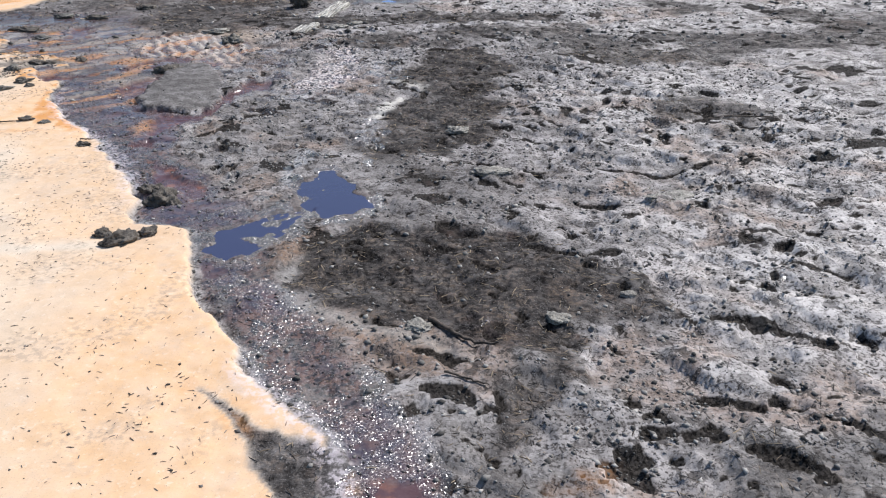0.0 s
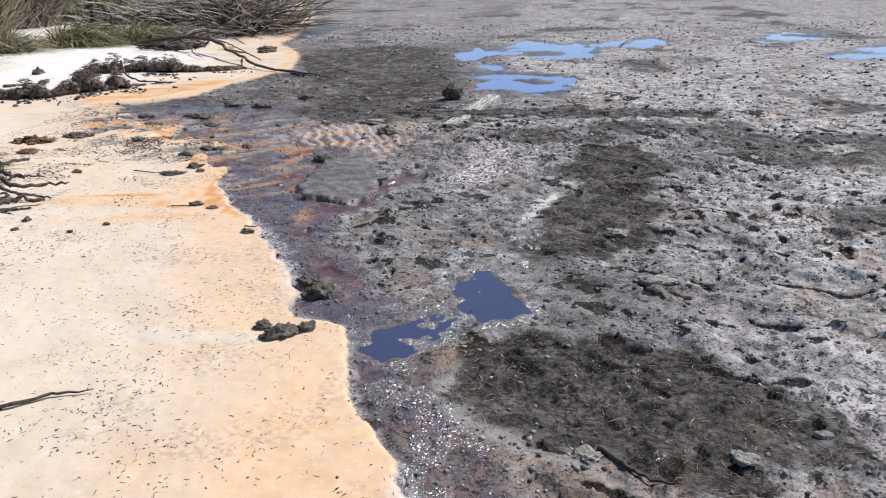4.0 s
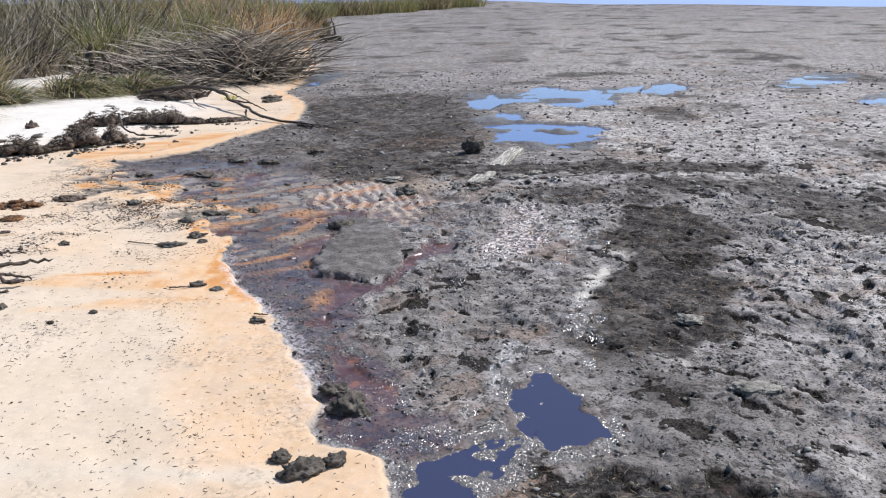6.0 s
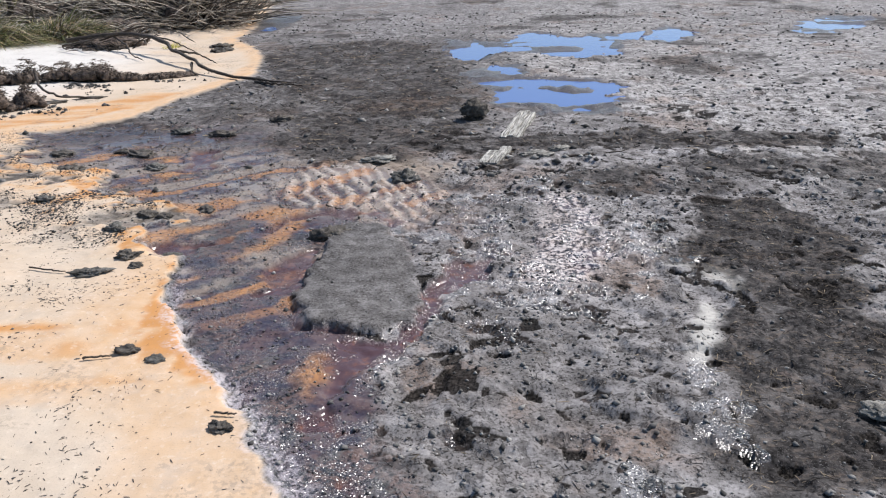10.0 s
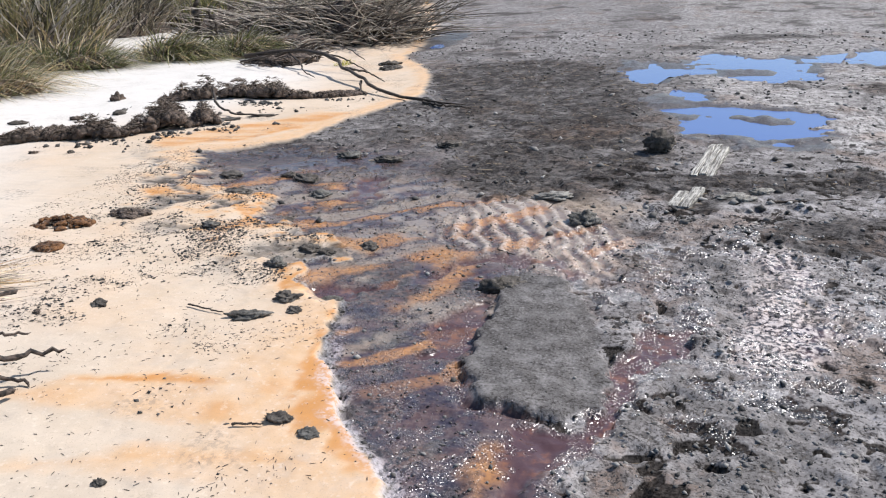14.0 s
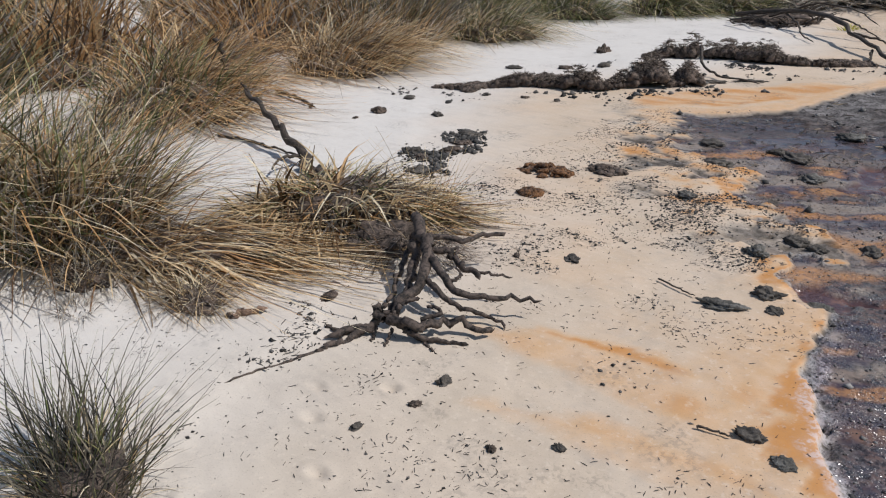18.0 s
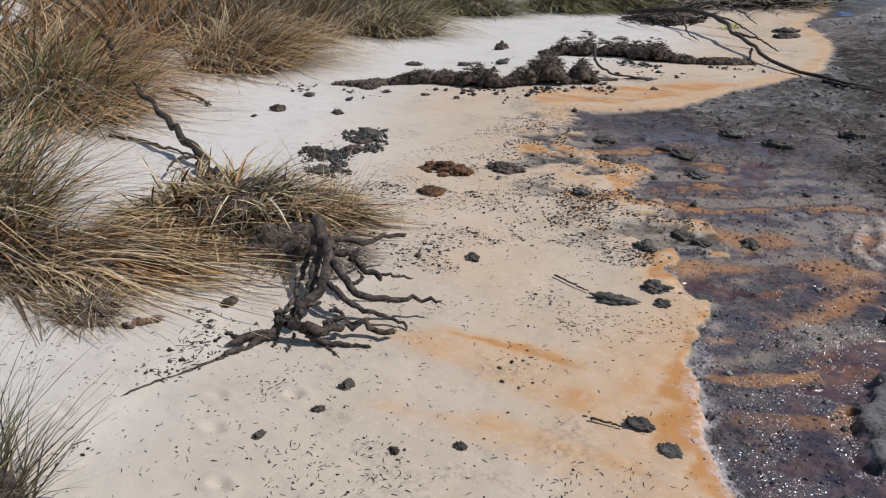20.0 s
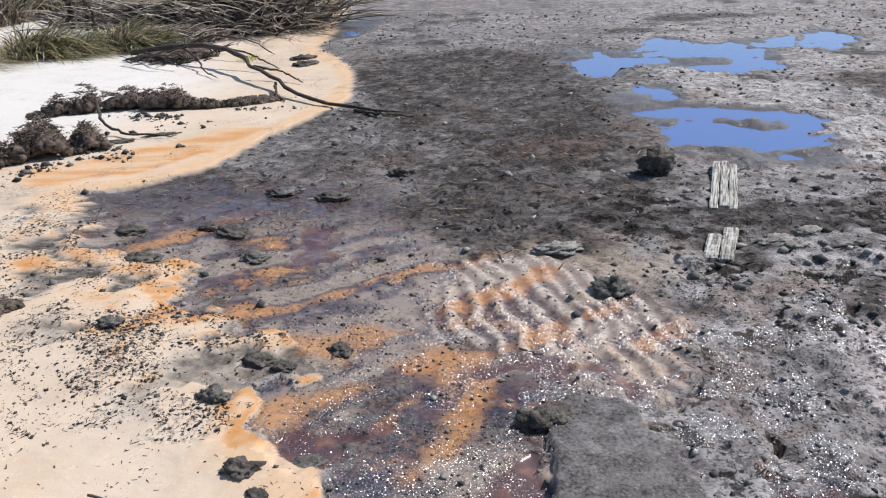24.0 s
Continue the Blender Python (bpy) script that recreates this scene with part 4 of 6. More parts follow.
def mesh_of(name, v, quads=None, tris=None, material=None):
    me = bpy.data.meshes.new(name)
    fl, starts = [], []
    at = 0
    for f, k in ((quads, 4), (tris, 3)):
        if f is not None and len(f):
            fl.append(np.asarray(f, np.int32).ravel())
            starts.append(at + np.arange(0, fl[-1].size, k, dtype=np.int32))
            at += fl[-1].size
    me.vertices.add(len(v))
    me.vertices.foreach_set("co", np.asarray(v, np.float32).ravel())
    me.loops.add(at)
    me.loops.foreach_set("vertex_index", np.concatenate(fl))
    me.polygons.add(sum(len(s) for s in starts))
    me.polygons.foreach_set("loop_start", np.concatenate(starts))
    me.update(calc_edges=True)
    me.materials.append(material)
    return me


def smooth(me):
    me.polygons.foreach_set("use_smooth", [True] * len(me.polygons))
    return me


def part(name, me, parent=None, label=""):
    ob = new(name, me)
    if parent is not None:
        ob.parent = parent
    if label:
        ob["label"] = label
    return ob


def base(name, x, y, label, category, group="", z=None):
    ob = new(name)
    ob.empty_display_size = 0.1
    ob.location = (x, y, ground_at(x, y) if z is None else z)
    return tagged(ob, label, category, group)


def blades(origin, n, rx, ry, lo, hi, lean, spread, droop, width, seed, material, turn=0.0, low=0.0, rows=5, up=1.0, jitter=0.32):
    """Ribbon leaves round the origin, in coordinates from it."""
    rng = np.random.default_rng(seed)
    a, r = rng.uniform(0, 2 * math.pi, n), np.sqrt(rng.uniform(0, 1, n))
    u, v = rx * r * np.cos(a), ry * r * np.sin(a)
    bx, by = u * math.cos(turn) - v * math.sin(turn), u * math.sin(turn) + v * math.cos(turn)
    bz = heights(bx + origin[0], by + origin[1]) - origin[2] - 0.01 + low * (1 - r ** 2)
    size = rng.uniform(lo, hi, n) * (1 - 0.3 * r)
    dx = spread * bx / max(rx, ry) + lean[0] + rng.normal(0, jitter, n)
    dy = spread * by / max(rx, ry) + lean[1] + rng.normal(0, jitter, n)
    dz = np.full(n, up) + rng.normal(0, 0.12, n)
    norm = np.sqrt(dx * dx + dy * dy + dz * dz)
    dx, dy, dz = dx / norm, dy / norm, dz / norm
    hd = np.hypot(dx, dy) + 1e-6
    bend = droop * rng.uniform(0.3, 1.5, n)
    side = rng.uniform(0, math.pi, n)
    sx, sy = np.cos(side), np.sin(side)
    out = np.zeros((n, 2 * rows, 3))
    wob = rng.normal(0, 0.035, (n, 2))
    for k in range(rows):
        s = k / (rows - 1)
        px = bx + size * (dx * s + bend * dx / hd * s * s * 0.7 + wob[:, 0] * math.sin(s * 5))
        py = by + size * (dy * s + bend * dy / hd * s * s * 0.7 + wob[:, 1] * math.sin(s * 4))
        pz = bz + size * (dz * s - bend * s * s * 0.8)
        pz = np.maximum(pz, bz * 0 + np.minimum(bz, 0.0) + 0.004 + 0.02 * rng.uniform(0, 1, n)) if k else pz
        w = width * rng.uniform(0.6, 1.3, n) * (1 - 0.85 * s ** 1.5) * 0.5
        out[:, 2 * k] = np.stack([px - sx * w, py - sy * w, pz], 1)
        out[:, 2 * k + 1] = np.stack([px + sx * w, py + sy * w, pz], 1)
    first = (np.arange(n) * 2 * rows)[:, None]
    q = np.concatenate([first + np.array([[2 * k, 2 * k + 1, 2 * k + 3, 2 * k + 2]]) for k in range(rows - 1)], 1).reshape(-1, 4)
    return mesh_of("leaves", out.reshape(-1, 3), quads=q, material=material)


def dome(rx, ry, h, seed, material, rough=0.25, turn=0.0):
    """A lumpy mound, in coordinates from its base."""
    bm = bmesh.new()
    bmesh.ops.create_icosphere(bm, subdivisions=4, radius=1)
    for v in bm.verts:
        p = v.co.copy()
        k = 1 + rough * (noise.noise(p * 1.7 + Vector((seed, 0, 0))) + 0.6 * noise.noise(p * 4.3 + Vector((0, seed, 0))) + 0.35 * noise.noise(p * 10 + Vector((0, 0, seed))))
        x, y = p.x * rx * k, p.y * ry * k
        v.co = (x * math.cos(turn) - y * math.sin(turn), x * math.sin(turn) + y * math.cos(turn), max(p.z, -0.25) * h * k)
    me = bpy.data.meshes.new("mound")
    bm.to_mesh(me)
    bm.free()
    me.materials.append(material)
    return smooth(me)


def tube(points, r0, r1, seed=0, sides=7, wobble=0.12, knots=14):
    """A tapered, crooked stem through the points: verts and quads."""
    rng = np.random.default_rng(seed)
    p = np.array(points, float)
    seg = np.r_[0, np.cumsum(np.linalg.norm(np.diff(p, axis=0), axis=1))]
    t = np.linspace(0, seg[-1], max(knots, 2 * len(points)))
    c = np.stack([np.interp(t, seg, p[:, k]) for k in range(3)], 1)
    for _ in range(2):
        c[1:-1] = (c[:-2] + 2 * c[1:-1] + c[2:]) / 4
    c[1:-1] += rng.normal(0, wobble * (r0 + r1) * 0.8, (len(t) - 2, 3))
    d = np.gradient(c, axis=0)
    d /= np.linalg.norm(d, axis=1)[:, None] + 1e-9
    e = np.cross(d, np.array([0.13, 0.2, 0.97]))
    e /= np.linalg.norm(e, axis=1)[:, None] + 1e-9
    f = np.cross(d, e)
    out = []
    for k in range(len(t)):
        s = k / (len(t) - 1)
        r = (r0 + (r1 - r0) * s) * (0.15 if k == len(t) - 1 else 1)
        for j in range(sides):
            a = 2 * math.pi * j / sides
            out.append(c[k] + (e[k] * math.cos(a) + f[k] * math.sin(a)) * r * (1 + rng.normal(0, 0.14)))
    q = [[k * sides + j, k * sides + (j + 1) % sides, (k + 1) * sides + (j + 1) % sides, (k + 1) * sides + j] for k in range(len(t) - 1) for j in range(sides)]
    return np.array(out), q


def tubes(stems, material, **more):
    vs, qs, at = [], [], 0
    for k, (pts, r0, r1) in enumerate(stems):
        v, q = tube(pts, r0, r1, seed=k + 1, **more)
        vs.append(v)
        qs += [[i + at for i in f] for f in q]
        at += len(v)
    return smooth(mesh_of("stems", np.concatenate(vs), quads=qs, material=material))


def clump(x, y, sx, sy, sz, seed, material=PEAT, name="mud_clod", label="dark crumbly clod of peat lying on the shore", category="clod", turn=0.0, group="clods on the shore", sink=0.25):
    bm = bmesh.new()
    bmesh.ops.create_icosphere(bm, subdivisions=4, radius=1)
    off = Vector((seed * 3.1, seed * 1.7, seed * 0.9))
    for v in bm.verts:
        p = v.co.copy()
        k = 0.74 * (1 + 0.5 * noise.noise(p * 1.3 + off) + 0.4 * noise.noise(p * 2.9 + off) + 0.22 * noise.noise(p * 6.5 + off) + 0.1 * noise.noise(p * 13 + off))
        v.co = (p.x * sx * k, p.y * sy * k, (max(p.z, -0.5) + sink) * sz * 0.78 * k)
    me = bpy.data.meshes.new(name)
    bm.to_mesh(me)
    bm.free()
    me.materials.append(material)
    smooth(me)
    ob = new(name, me)
    ob.location, ob.rotation_euler = (x, y, ground_at(x, y)), (0, 0, turn)
    return tagged(ob, label, category, group)


def scatter(name, pos, turns, tilts, sizes, template, faces, material, label, category):
    """Many small pieces in one mesh. sizes: rows of three."""
    n, t = len(pos), np.array(template, float)
    loc = t[None] * np.asarray(sizes)[:, None, :]
    rng = np.random.default_rng(n)
    loc = loc * rng.uniform(0.65, 1.35, loc.shape)
    ct, st = np.cos(tilts)[:, None], np.sin(tilts)[:, None]
    x, z = loc[..., 0] * ct - loc[..., 2] * st, loc[..., 0] * st + loc[..., 2] * ct
    c, s = np.cos(turns)[:, None], np.sin(turns)[:, None]
    out = np.stack([x * c - loc[..., 1] * s, x * s + loc[..., 1] * c, z], -1) + pos[:, None]
    f = (np.array(faces)[None] + (np.arange(n) * len(t))[:, None, None]).reshape(-1, len(faces[0]))
    kw = {"tris": f} if len(faces[0]) == 3 else {"quads": f}
    ob = new(name, mesh_of(name, out.reshape(-1, 3), material=material, **kw))
    return tagged(ob, label, category, kind="stuff")


OCTA = [(1, 0, 0), (0, 1, 0), (-1, 0, 0), (0, -1, 0), (0, 0, 1), (0, 0, -1)]
OCTA_F = [(0, 1, 4), (1, 2, 4), (2, 3, 4), (3, 0, 4), (1, 0, 5), (2, 1, 5), (3, 2, 5), (0, 3, 5)]
BIT = [(-1, -1, 0), (-1, 1, 0), (-1, 0, 1.2), (0, -1, 0.3), (0, 1, 0.3), (0, 0, 1.6), (1, -0.6, 0), (1, 0.6, 0), (1, 0, 0.9)]
BIT_F = [(0, 3, 5, 2), (3, 6, 8, 5), (1, 2, 5, 4), (4, 5, 8, 7)]


# ---- the mud flat: boards, stump, clods ----
def board_stack(x, y, length, width, slats, turn, seed, label):
    rng = random.Random(seed)
    thing = base("weathered_plank", x, y, label, "plank", "old boards on the mud")
    thing.rotation_euler = (0, 0, turn)
    w = width / slats
    for k in range(slats):
        bm = bmesh.new()
        n = 14
        l0, l1 = -length / 2 + rng.uniform(0, 0.1), length / 2 - rng.uniform(0, 0.14)
        rows = []
        for i in range(n + 1):
            s = i / n
            yy = l0 + (l1 - l0) * s
            j = rng.uniform(-0.006, 0.006)
            e = 0.72 if i in (0, n) else 1
            x0, x1 = -width / 2 + w * k + 0.002 + j * 0.5, -width / 2 + w * (k + 1) - 0.002 + rng.uniform(-0.006, 0.006)
            top = 0.03 + 0.006 * k % 0.01 + rng.uniform(-0.004, 0.004)
            rows.append([bm.verts.new(c) for c in ((x0, yy, -0.02), (x0, yy, top * e - 0.004), (x0 + 0.007, yy, top * e), (x1 - 0.007, yy, top * e + 0.003), (x1, yy, top * e - 0.004), (x1, yy, -0.02))])
        for a, b in zip(rows, rows[1:]):
            for m in range(5):
                bm.faces.new((a[m], b[m], b[m + 1], a[m + 1]))
        bm.faces.new(rows[0])
        bm.faces.new(rows[-1][::-1])
        me = bpy.data.meshes.new("board")
        bm.to_mesh(me)
        bm.free()
        me.materials.append(BOARD)
        part("board", me, thing)
    return thing


board_stack(-0.97, 8.88, 1.02, 0.16, 3, radians(-10), 3, "split grey weathered board lying on dark mud")
board_stack(-1.16, 7.84, 0.5, 0.15, 2, radians(-13), 5, "short grey weathered board half sunk in mud")
for k, (x, y, s) in enumerate([(-0.86, 7.95, 0.13), (-0.68, 8.06, 0.1), (-0.8, 7.83, 0.09), (-2.0, 7.75, 0.16)]):
    clump(x, y, s, s * 0.6, 0.03, 60 + k, PALECLOD, "mud_patch", "pale dried crust of mud beside old boards", "mud", 0.4, "pale crusts of mud")

stump = base("peat_stump", -1.37, 9.14, "small black stump tufted with dead roots standing in mud", "stump")
part("stem", tubes([([(0, 0, -0.03), (0.01, 0, 0.05), (0, 0.01, 0.12)], 0.085, 0.07)], PEAT, knots=8, sides=12), stump)
part("crown", dome(0.1, 0.085, 0.09, 4, PEAT, 0.5), stump).location = (0.0, 0.0, 0.07)
part("root_fringe", blades((-1.37, 9.14, ground_at(-1.37, 9.14)), 130, 0.1, 0.09, 0.04, 0.1, (0, 0), 0.9, 0.3, 0.007, 8, TWIG, low=0.08), stump, "dark frayed roots")

CLODS = [   # x, y, half width, half depth, height
    (-1.28, 3.55, 0.095, 0.08, 0.10), (-1.38, 3.68, 0.07, 0.06, 0.05), (-1.31, 3.04, 0.085, 0.07, 0.085), (-1.42, 3.12, 0.05, 0.045, 0.05), (-1.22, 3.1, 0.06, 0.045, 0.05), (-1.35, 3.0, 0.05, 0.04, 0.05), (-1.2, 3.48, 0.05, 0.04, 0.05),
    (-1.74, 7.27, 0.11, 0.10, 0.10), (-3.08, 9.06, 0.12, 0.10, 0.07), (-3.43, 8.52, 0.14, 0.10, 0.07), (-3.81, 8.62, 0.13, 0.09, 0.06), (-3.85, 7.88, 0.13, 0.09, 0.07),
    (-4.22, 7.5, 0.13, 0.1, 0.06), (-3.97, 6.75, 0.08, 0.06, 0.05), (-3.18, 6.5, 0.09, 0.06, 0.06), (-3.05, 6.44, 0.06, 0.05, 0.04), (-3.24, 6.2, 0.08, 0.06, 0.06), (-2.87, 6.62, 0.07, 0.06, 0.05),
    (-2.98, 5.8, 0.08, 0.06, 0.05), (-2.8, 5.88, 0.09, 0.05, 0.04), (-4.02, 7.98, 0.09, 0.07, 0.06), (-3.82, 5.53, 0.05, 0.04, 0.035), (-3.06, 5.58, 0.12, 0.05, 0.045), (-2.88, 5.68, 0.05, 0.04, 0.03),
    (-2.52, 4.82, 0.06, 0.04, 0.04), (-2.38, 4.76, 0.05, 0.04, 0.02), (-1.97, 4.34, 0.055, 0.04, 0.035), (-2.02, 6.2, 0.13, 0.09, 0.1), (-3.6, 7.55, 0.1, 0.08, 0.05), (-4.5, 7.9, 0.12, 0.09, 0.05),
]
rng = random.Random(5)
for k, (x, y, a, b, h) in enumerate(CLODS):
    clump(x, y, a, b, h * 0.75, k + 1, MUDCLOD if k % 3 == 1 and k > 5 else PEAT, turn=rng.uniform(-0.5, 0.5))
for k, (x, y, a, b, h) in enumerate([(0.385, 3.8, 0.13, 0.06, 0.025), (1.26, 3.45, 0.17, 0.09, 0.018), (0.01, 2.28, 0.06, 0.05, 0.02), (0.24, 4.58, 0.09, 0.07, 0.03), (0.52, 2.32, 0.06, 0.05, 0.02)]):
    clump(x, y, a, b, h, 90 + k, PALECLOD, "mud_patch", "pale dried flake of mud on the dark flat", "mud", rng.uniform(-0.6, 0.2), "pale crusts of mud")
leaf = new("dead_leaf", dome(0.035, 0.02, 0.014, 3, PALECLOD, 0.3))
leaf.location = (0.835, 2.54, ground_at(0.835, 2.54) + 0.004)
tagged(leaf, "small curled white dead leaf on dark mud", "leaf")

DARKSTICKS = [
    [(-0.64, 7.83), (-0.45, 7.88), (-0.18, 7.95)], [(-2.14, 6.66), (-2.04, 6.64)], [(-2.2, 2.25), (-2.0, 2.42), (-1.86, 2.46)], [(-2.66, 4.74), (-2.55, 4.77)], [(-3.4, 5.62), (-3.18, 5.57)], [(-2.02, 4.41), (-1.94, 4.41)],
    [(0.05, 2.32), (0.2, 2.2), (0.3, 2.14)], [(0.1, 1.98), (0.24, 1.9)], [(1.9, 4.62), (2.25, 4.63)], [(0.5, 1.2), (0.62, 1.0)],
]
for k, pts in enumerate(DARKSTICKS):
    z = [ground_at(*p) + 0.012 for p in pts]
    ob = new("stick", tubes([([(x - pts[0][0], y - pts[0][1], q - z[0]) for (x, y), q in zip(pts, z)], 0.011 if len(pts) > 2 else 0.005, 0.003)], TWIG, wobble=0.3))
    ob.location = (*pts[0], z[0])
    tagged(ob, "thin dark waterlogged stick lying on the ground", "stick", "loose sticks")

# ---- the sand: root, tussocks, peat ledges, branch ----
CROWN = Vector((-4.42, 5.02, ground_at(-4.42, 5.02)))
root = base("tree_root", CROWN.x, CROWN.y, "bleached grey-brown dead tree root with many forked tips on sand", "root")


def root_part(pts, r0, r1, seed):
    lie = [(x, y, max(z + float(fall(np.array(y))), ground_at(x, y) + 0.6 * r1)) for x, y, z in pts]
    v, q = tube([(x - CROWN.x, y - CROWN.y, z - CROWN.z) for x, y, z in lie], r0, r1, seed, 8, 0.3, 20)
    part("root_branch", smooth(mesh_of("root", v, quads=q, material=ROOT)), root)


ROOTS = [       # places over the shore's even fall, first and last half thickness
    ([(-4.3, 4.97, 0.28), (-4.21, 4.91, 0.27), (-4.06, 4.85, 0.24), (-3.98, 4.75, 0.2), (-3.92, 4.65, 0.16), (-3.89, 4.54, 0.12), (-3.9, 4.46, 0.08), (-3.94, 4.4, 0.05), (-3.98, 4.31, 0.03), (-4.01, 4.22, 0.015)], 0.04, 0.018),
    ([(-4.14, 4.9, 0.26), (-4.11, 4.97, 0.24), (-4.03, 4.99, 0.22), (-4.06, 5.12, 0.21), (-4.0, 5.26, 0.2)], 0.02, 0.011),
    ([(-4.06, 4.85, 0.24), (-4.0, 4.91, 0.2), (-3.89, 4.89, 0.17), (-3.79, 4.88, 0.15)], 0.024, 0.014),
    ([(-3.88, 4.88, 0.17), (-3.82, 4.92, 0.16), (-3.72, 5.01, 0.14)], 0.011, 0.005),
    ([(-4.0, 4.8, 0.22), (-3.88, 4.75, 0.19), (-3.79, 4.73, 0.15), (-3.74, 4.76, 0.13), (-3.65, 4.85, 0.12), (-3.6, 4.93, 0.12), (-3.51, 4.96, 0.115)], 0.028, 0.008),
    ([(-3.92, 4.7, 0.17), (-3.8, 4.69, 0.12), (-3.71, 4.74, 0.08), (-3.62, 4.8, 0.05), (-3.55, 4.78, 0.035)], 0.02, 0.007),
    ([(-3.86, 4.45, 0.1), (-3.74, 4.48, 0.1), (-3.72, 4.57, 0.09), (-3.69, 4.63, 0.085), (-3.6, 4.67, 0.07), (-3.55, 4.72, 0.06)], 0.03, 0.013),
    ([(-3.83, 4.46, 0.08), (-3.72, 4.48, 0.06), (-3.66, 4.54, 0.04), (-3.57, 4.6, 0.02)], 0.02, 0.007),
    ([(-3.81, 4.47, 0.06), (-3.73, 4.49, 0.03), (-3.61, 4.47, 0.01)], 0.013, 0.005),
    ([(-3.88, 4.43, 0.1), (-3.95, 4.43, 0.12), (-3.91, 4.47, 0.14)], 0.02, 0.012),
    ([(-3.89, 4.48, 0.09), (-3.88, 4.53, 0.14), (-3.84, 4.59, 0.15)], 0.018, 0.009),
    ([(-3.93, 4.39, 0.06), (-3.94, 4.29, 0.03), (-3.96, 4.14, 0.01)], 0.024, 0.01),
    ([(-3.94, 4.37, 0.05), (-4.04, 4.3, 0.03), (-4.11, 4.29, 0.03)], 0.018, 0.008),
    ([(-3.96, 4.14, 0.01), (-3.97, 4.02, 0.006), (-3.99, 3.91, 0.004), (-3.98, 3.77, 0.003)], 0.009, 0.004),
    ([(-4.0, 4.88, 0.22), (-3.98, 4.94, 0.23), (-3.94, 4.88, 0.19)], 0.011, 0.006),
    ([(-3.93, 4.43, 0.07), (-3.9, 4.39, 0.03), (-3.87, 4.35, 0.01)], 0.012, 0.005),
    ([(-3.84, 4.44, 0.07), (-3.83, 4.4, 0.03), (-3.8, 4.36, 0.01)], 0.01, 0.005),
    ([(-3.83, 4.74, 0.17), (-3.81, 4.8, 0.19), (-3.86, 4.82, 0.2)], 0.012, 0.006),
    ([(-3.77, 4.53, 0.1), (-3.72, 4.61, 0.12), (-3.8, 4.59, 0.13)], 0.014, 0.008),
    ([(-4.25, 4.95, 0.26), (-4.16, 4.84, 0.2), (-4.05, 4.72, 0.13), (-3.98, 4.6, 0.1), (-3.94, 4.5, 0.07)], 0.03, 0.02),
    ([(-4.3, 5.0, 0.24), (-4.25, 4.85, 0.14), (-4.15, 4.7, 0.08), (-4.06, 4.58, 0.05)], 0.022, 0.01),
]
for k, (pts, r0, r1) in enumerate(ROOTS):
    root_part(pts, r0 * 0.72, r1 * 0.85, 20 + k)


part("root_mass", dome(0.24, 0.13, 0.14, 6, PEAT_BROWN, 0.5, 0.75), root, "dark matted mass of fine roots").location = (-0.16, -0.06, 0.0)
hair = part("root_hair", blades(tuple(CROWN), 520, 0.26, 0.17, 0.08, 0.22, (0.1, -0.2), 1.0, 1.1, 0.006, 17, FIBRE, 0.75, 0.12, up=0.3), root, "frayed brown rootlets")
hair["kind"] = "stuff"


def tussock(x, y, rx, ry, sets, mound, label, name="sedge_tussock", turn=0.0, seed=1, category="grass", up=1.0):
    """sets: rows of (part name, count, shortest, longest, lean, spread, droop, width, material)."""
    thing = base(name, x, y, label, category, "sedge tussocks")
    o = tuple(thing.location)
    if mound:
        part("root_mound", dome(rx * mound[1], ry * mound[1], mound[0], seed, PEAT_BROWN, 0.3, turn), thing, "matted brown root mound")
    for k, (nm, n, lo, hi, lean, spread, droop, width, material) in enumerate(sets):
        if rx > 0.55:       # coarse leaves in the large tussocks
            n, width = int(n * 0.6), width * 1.8
        leaves = part(nm, blades(o, n, rx, ry, lo, hi, lean, spread, droop, width, seed * 10 + k, material, turn, mound[0] * 0.7 if mound else 0.0, up=up), thing)
        leaves["kind"] = "stuff"
    return thing


tussock(-5.9, 3.85, 0.5, 0.45, [("dry_foliage", 420, 0.6, 1.3, (0.1, 0.08), 0.55, 0.55, 0.014, STRAW), ("rusty_foliage", 420, 0.6, 1.2, (0.1, 0.08), 0.65, 0.65, 0.012, RUST), ("green_foliage", 200, 0.9, 1.4, (0.05, 0.05), 0.45, 0.35, 0.011, GREEN), ("grey_foliage", 500, 0.5, 1.3, (0.08, 0.08), 0.7, 0.5, 0.009, GREYSTEM), ("dark_foliage", 500, 0.25, 0.6, (0.2, 0.1), 1.0, 0.8, 0.01, RUSH)],
        (0.2, 0.85), "large sedge tussock with drooping straw and green leaves on sand", seed=1)
tussock(-6.3, 3.3, 0.6, 0.5, [("dry_foliage", 500, 0.8, 1.5, (0.3, 0.3), 0.8, 0.5, 0.014, STRAW), ("grey_foliage", 500, 0.6, 1.4, (0.2, 0.2), 0.7, 0.5, 0.01, GREYSTEM), ("green_foliage", 200, 0.8, 1.4, (0.2, 0.2), 0.5, 0.4, 0.011, GREEN)],
        (0.25, 0.9), "tall dry sedge tussock with grey and straw leaves", seed=2)
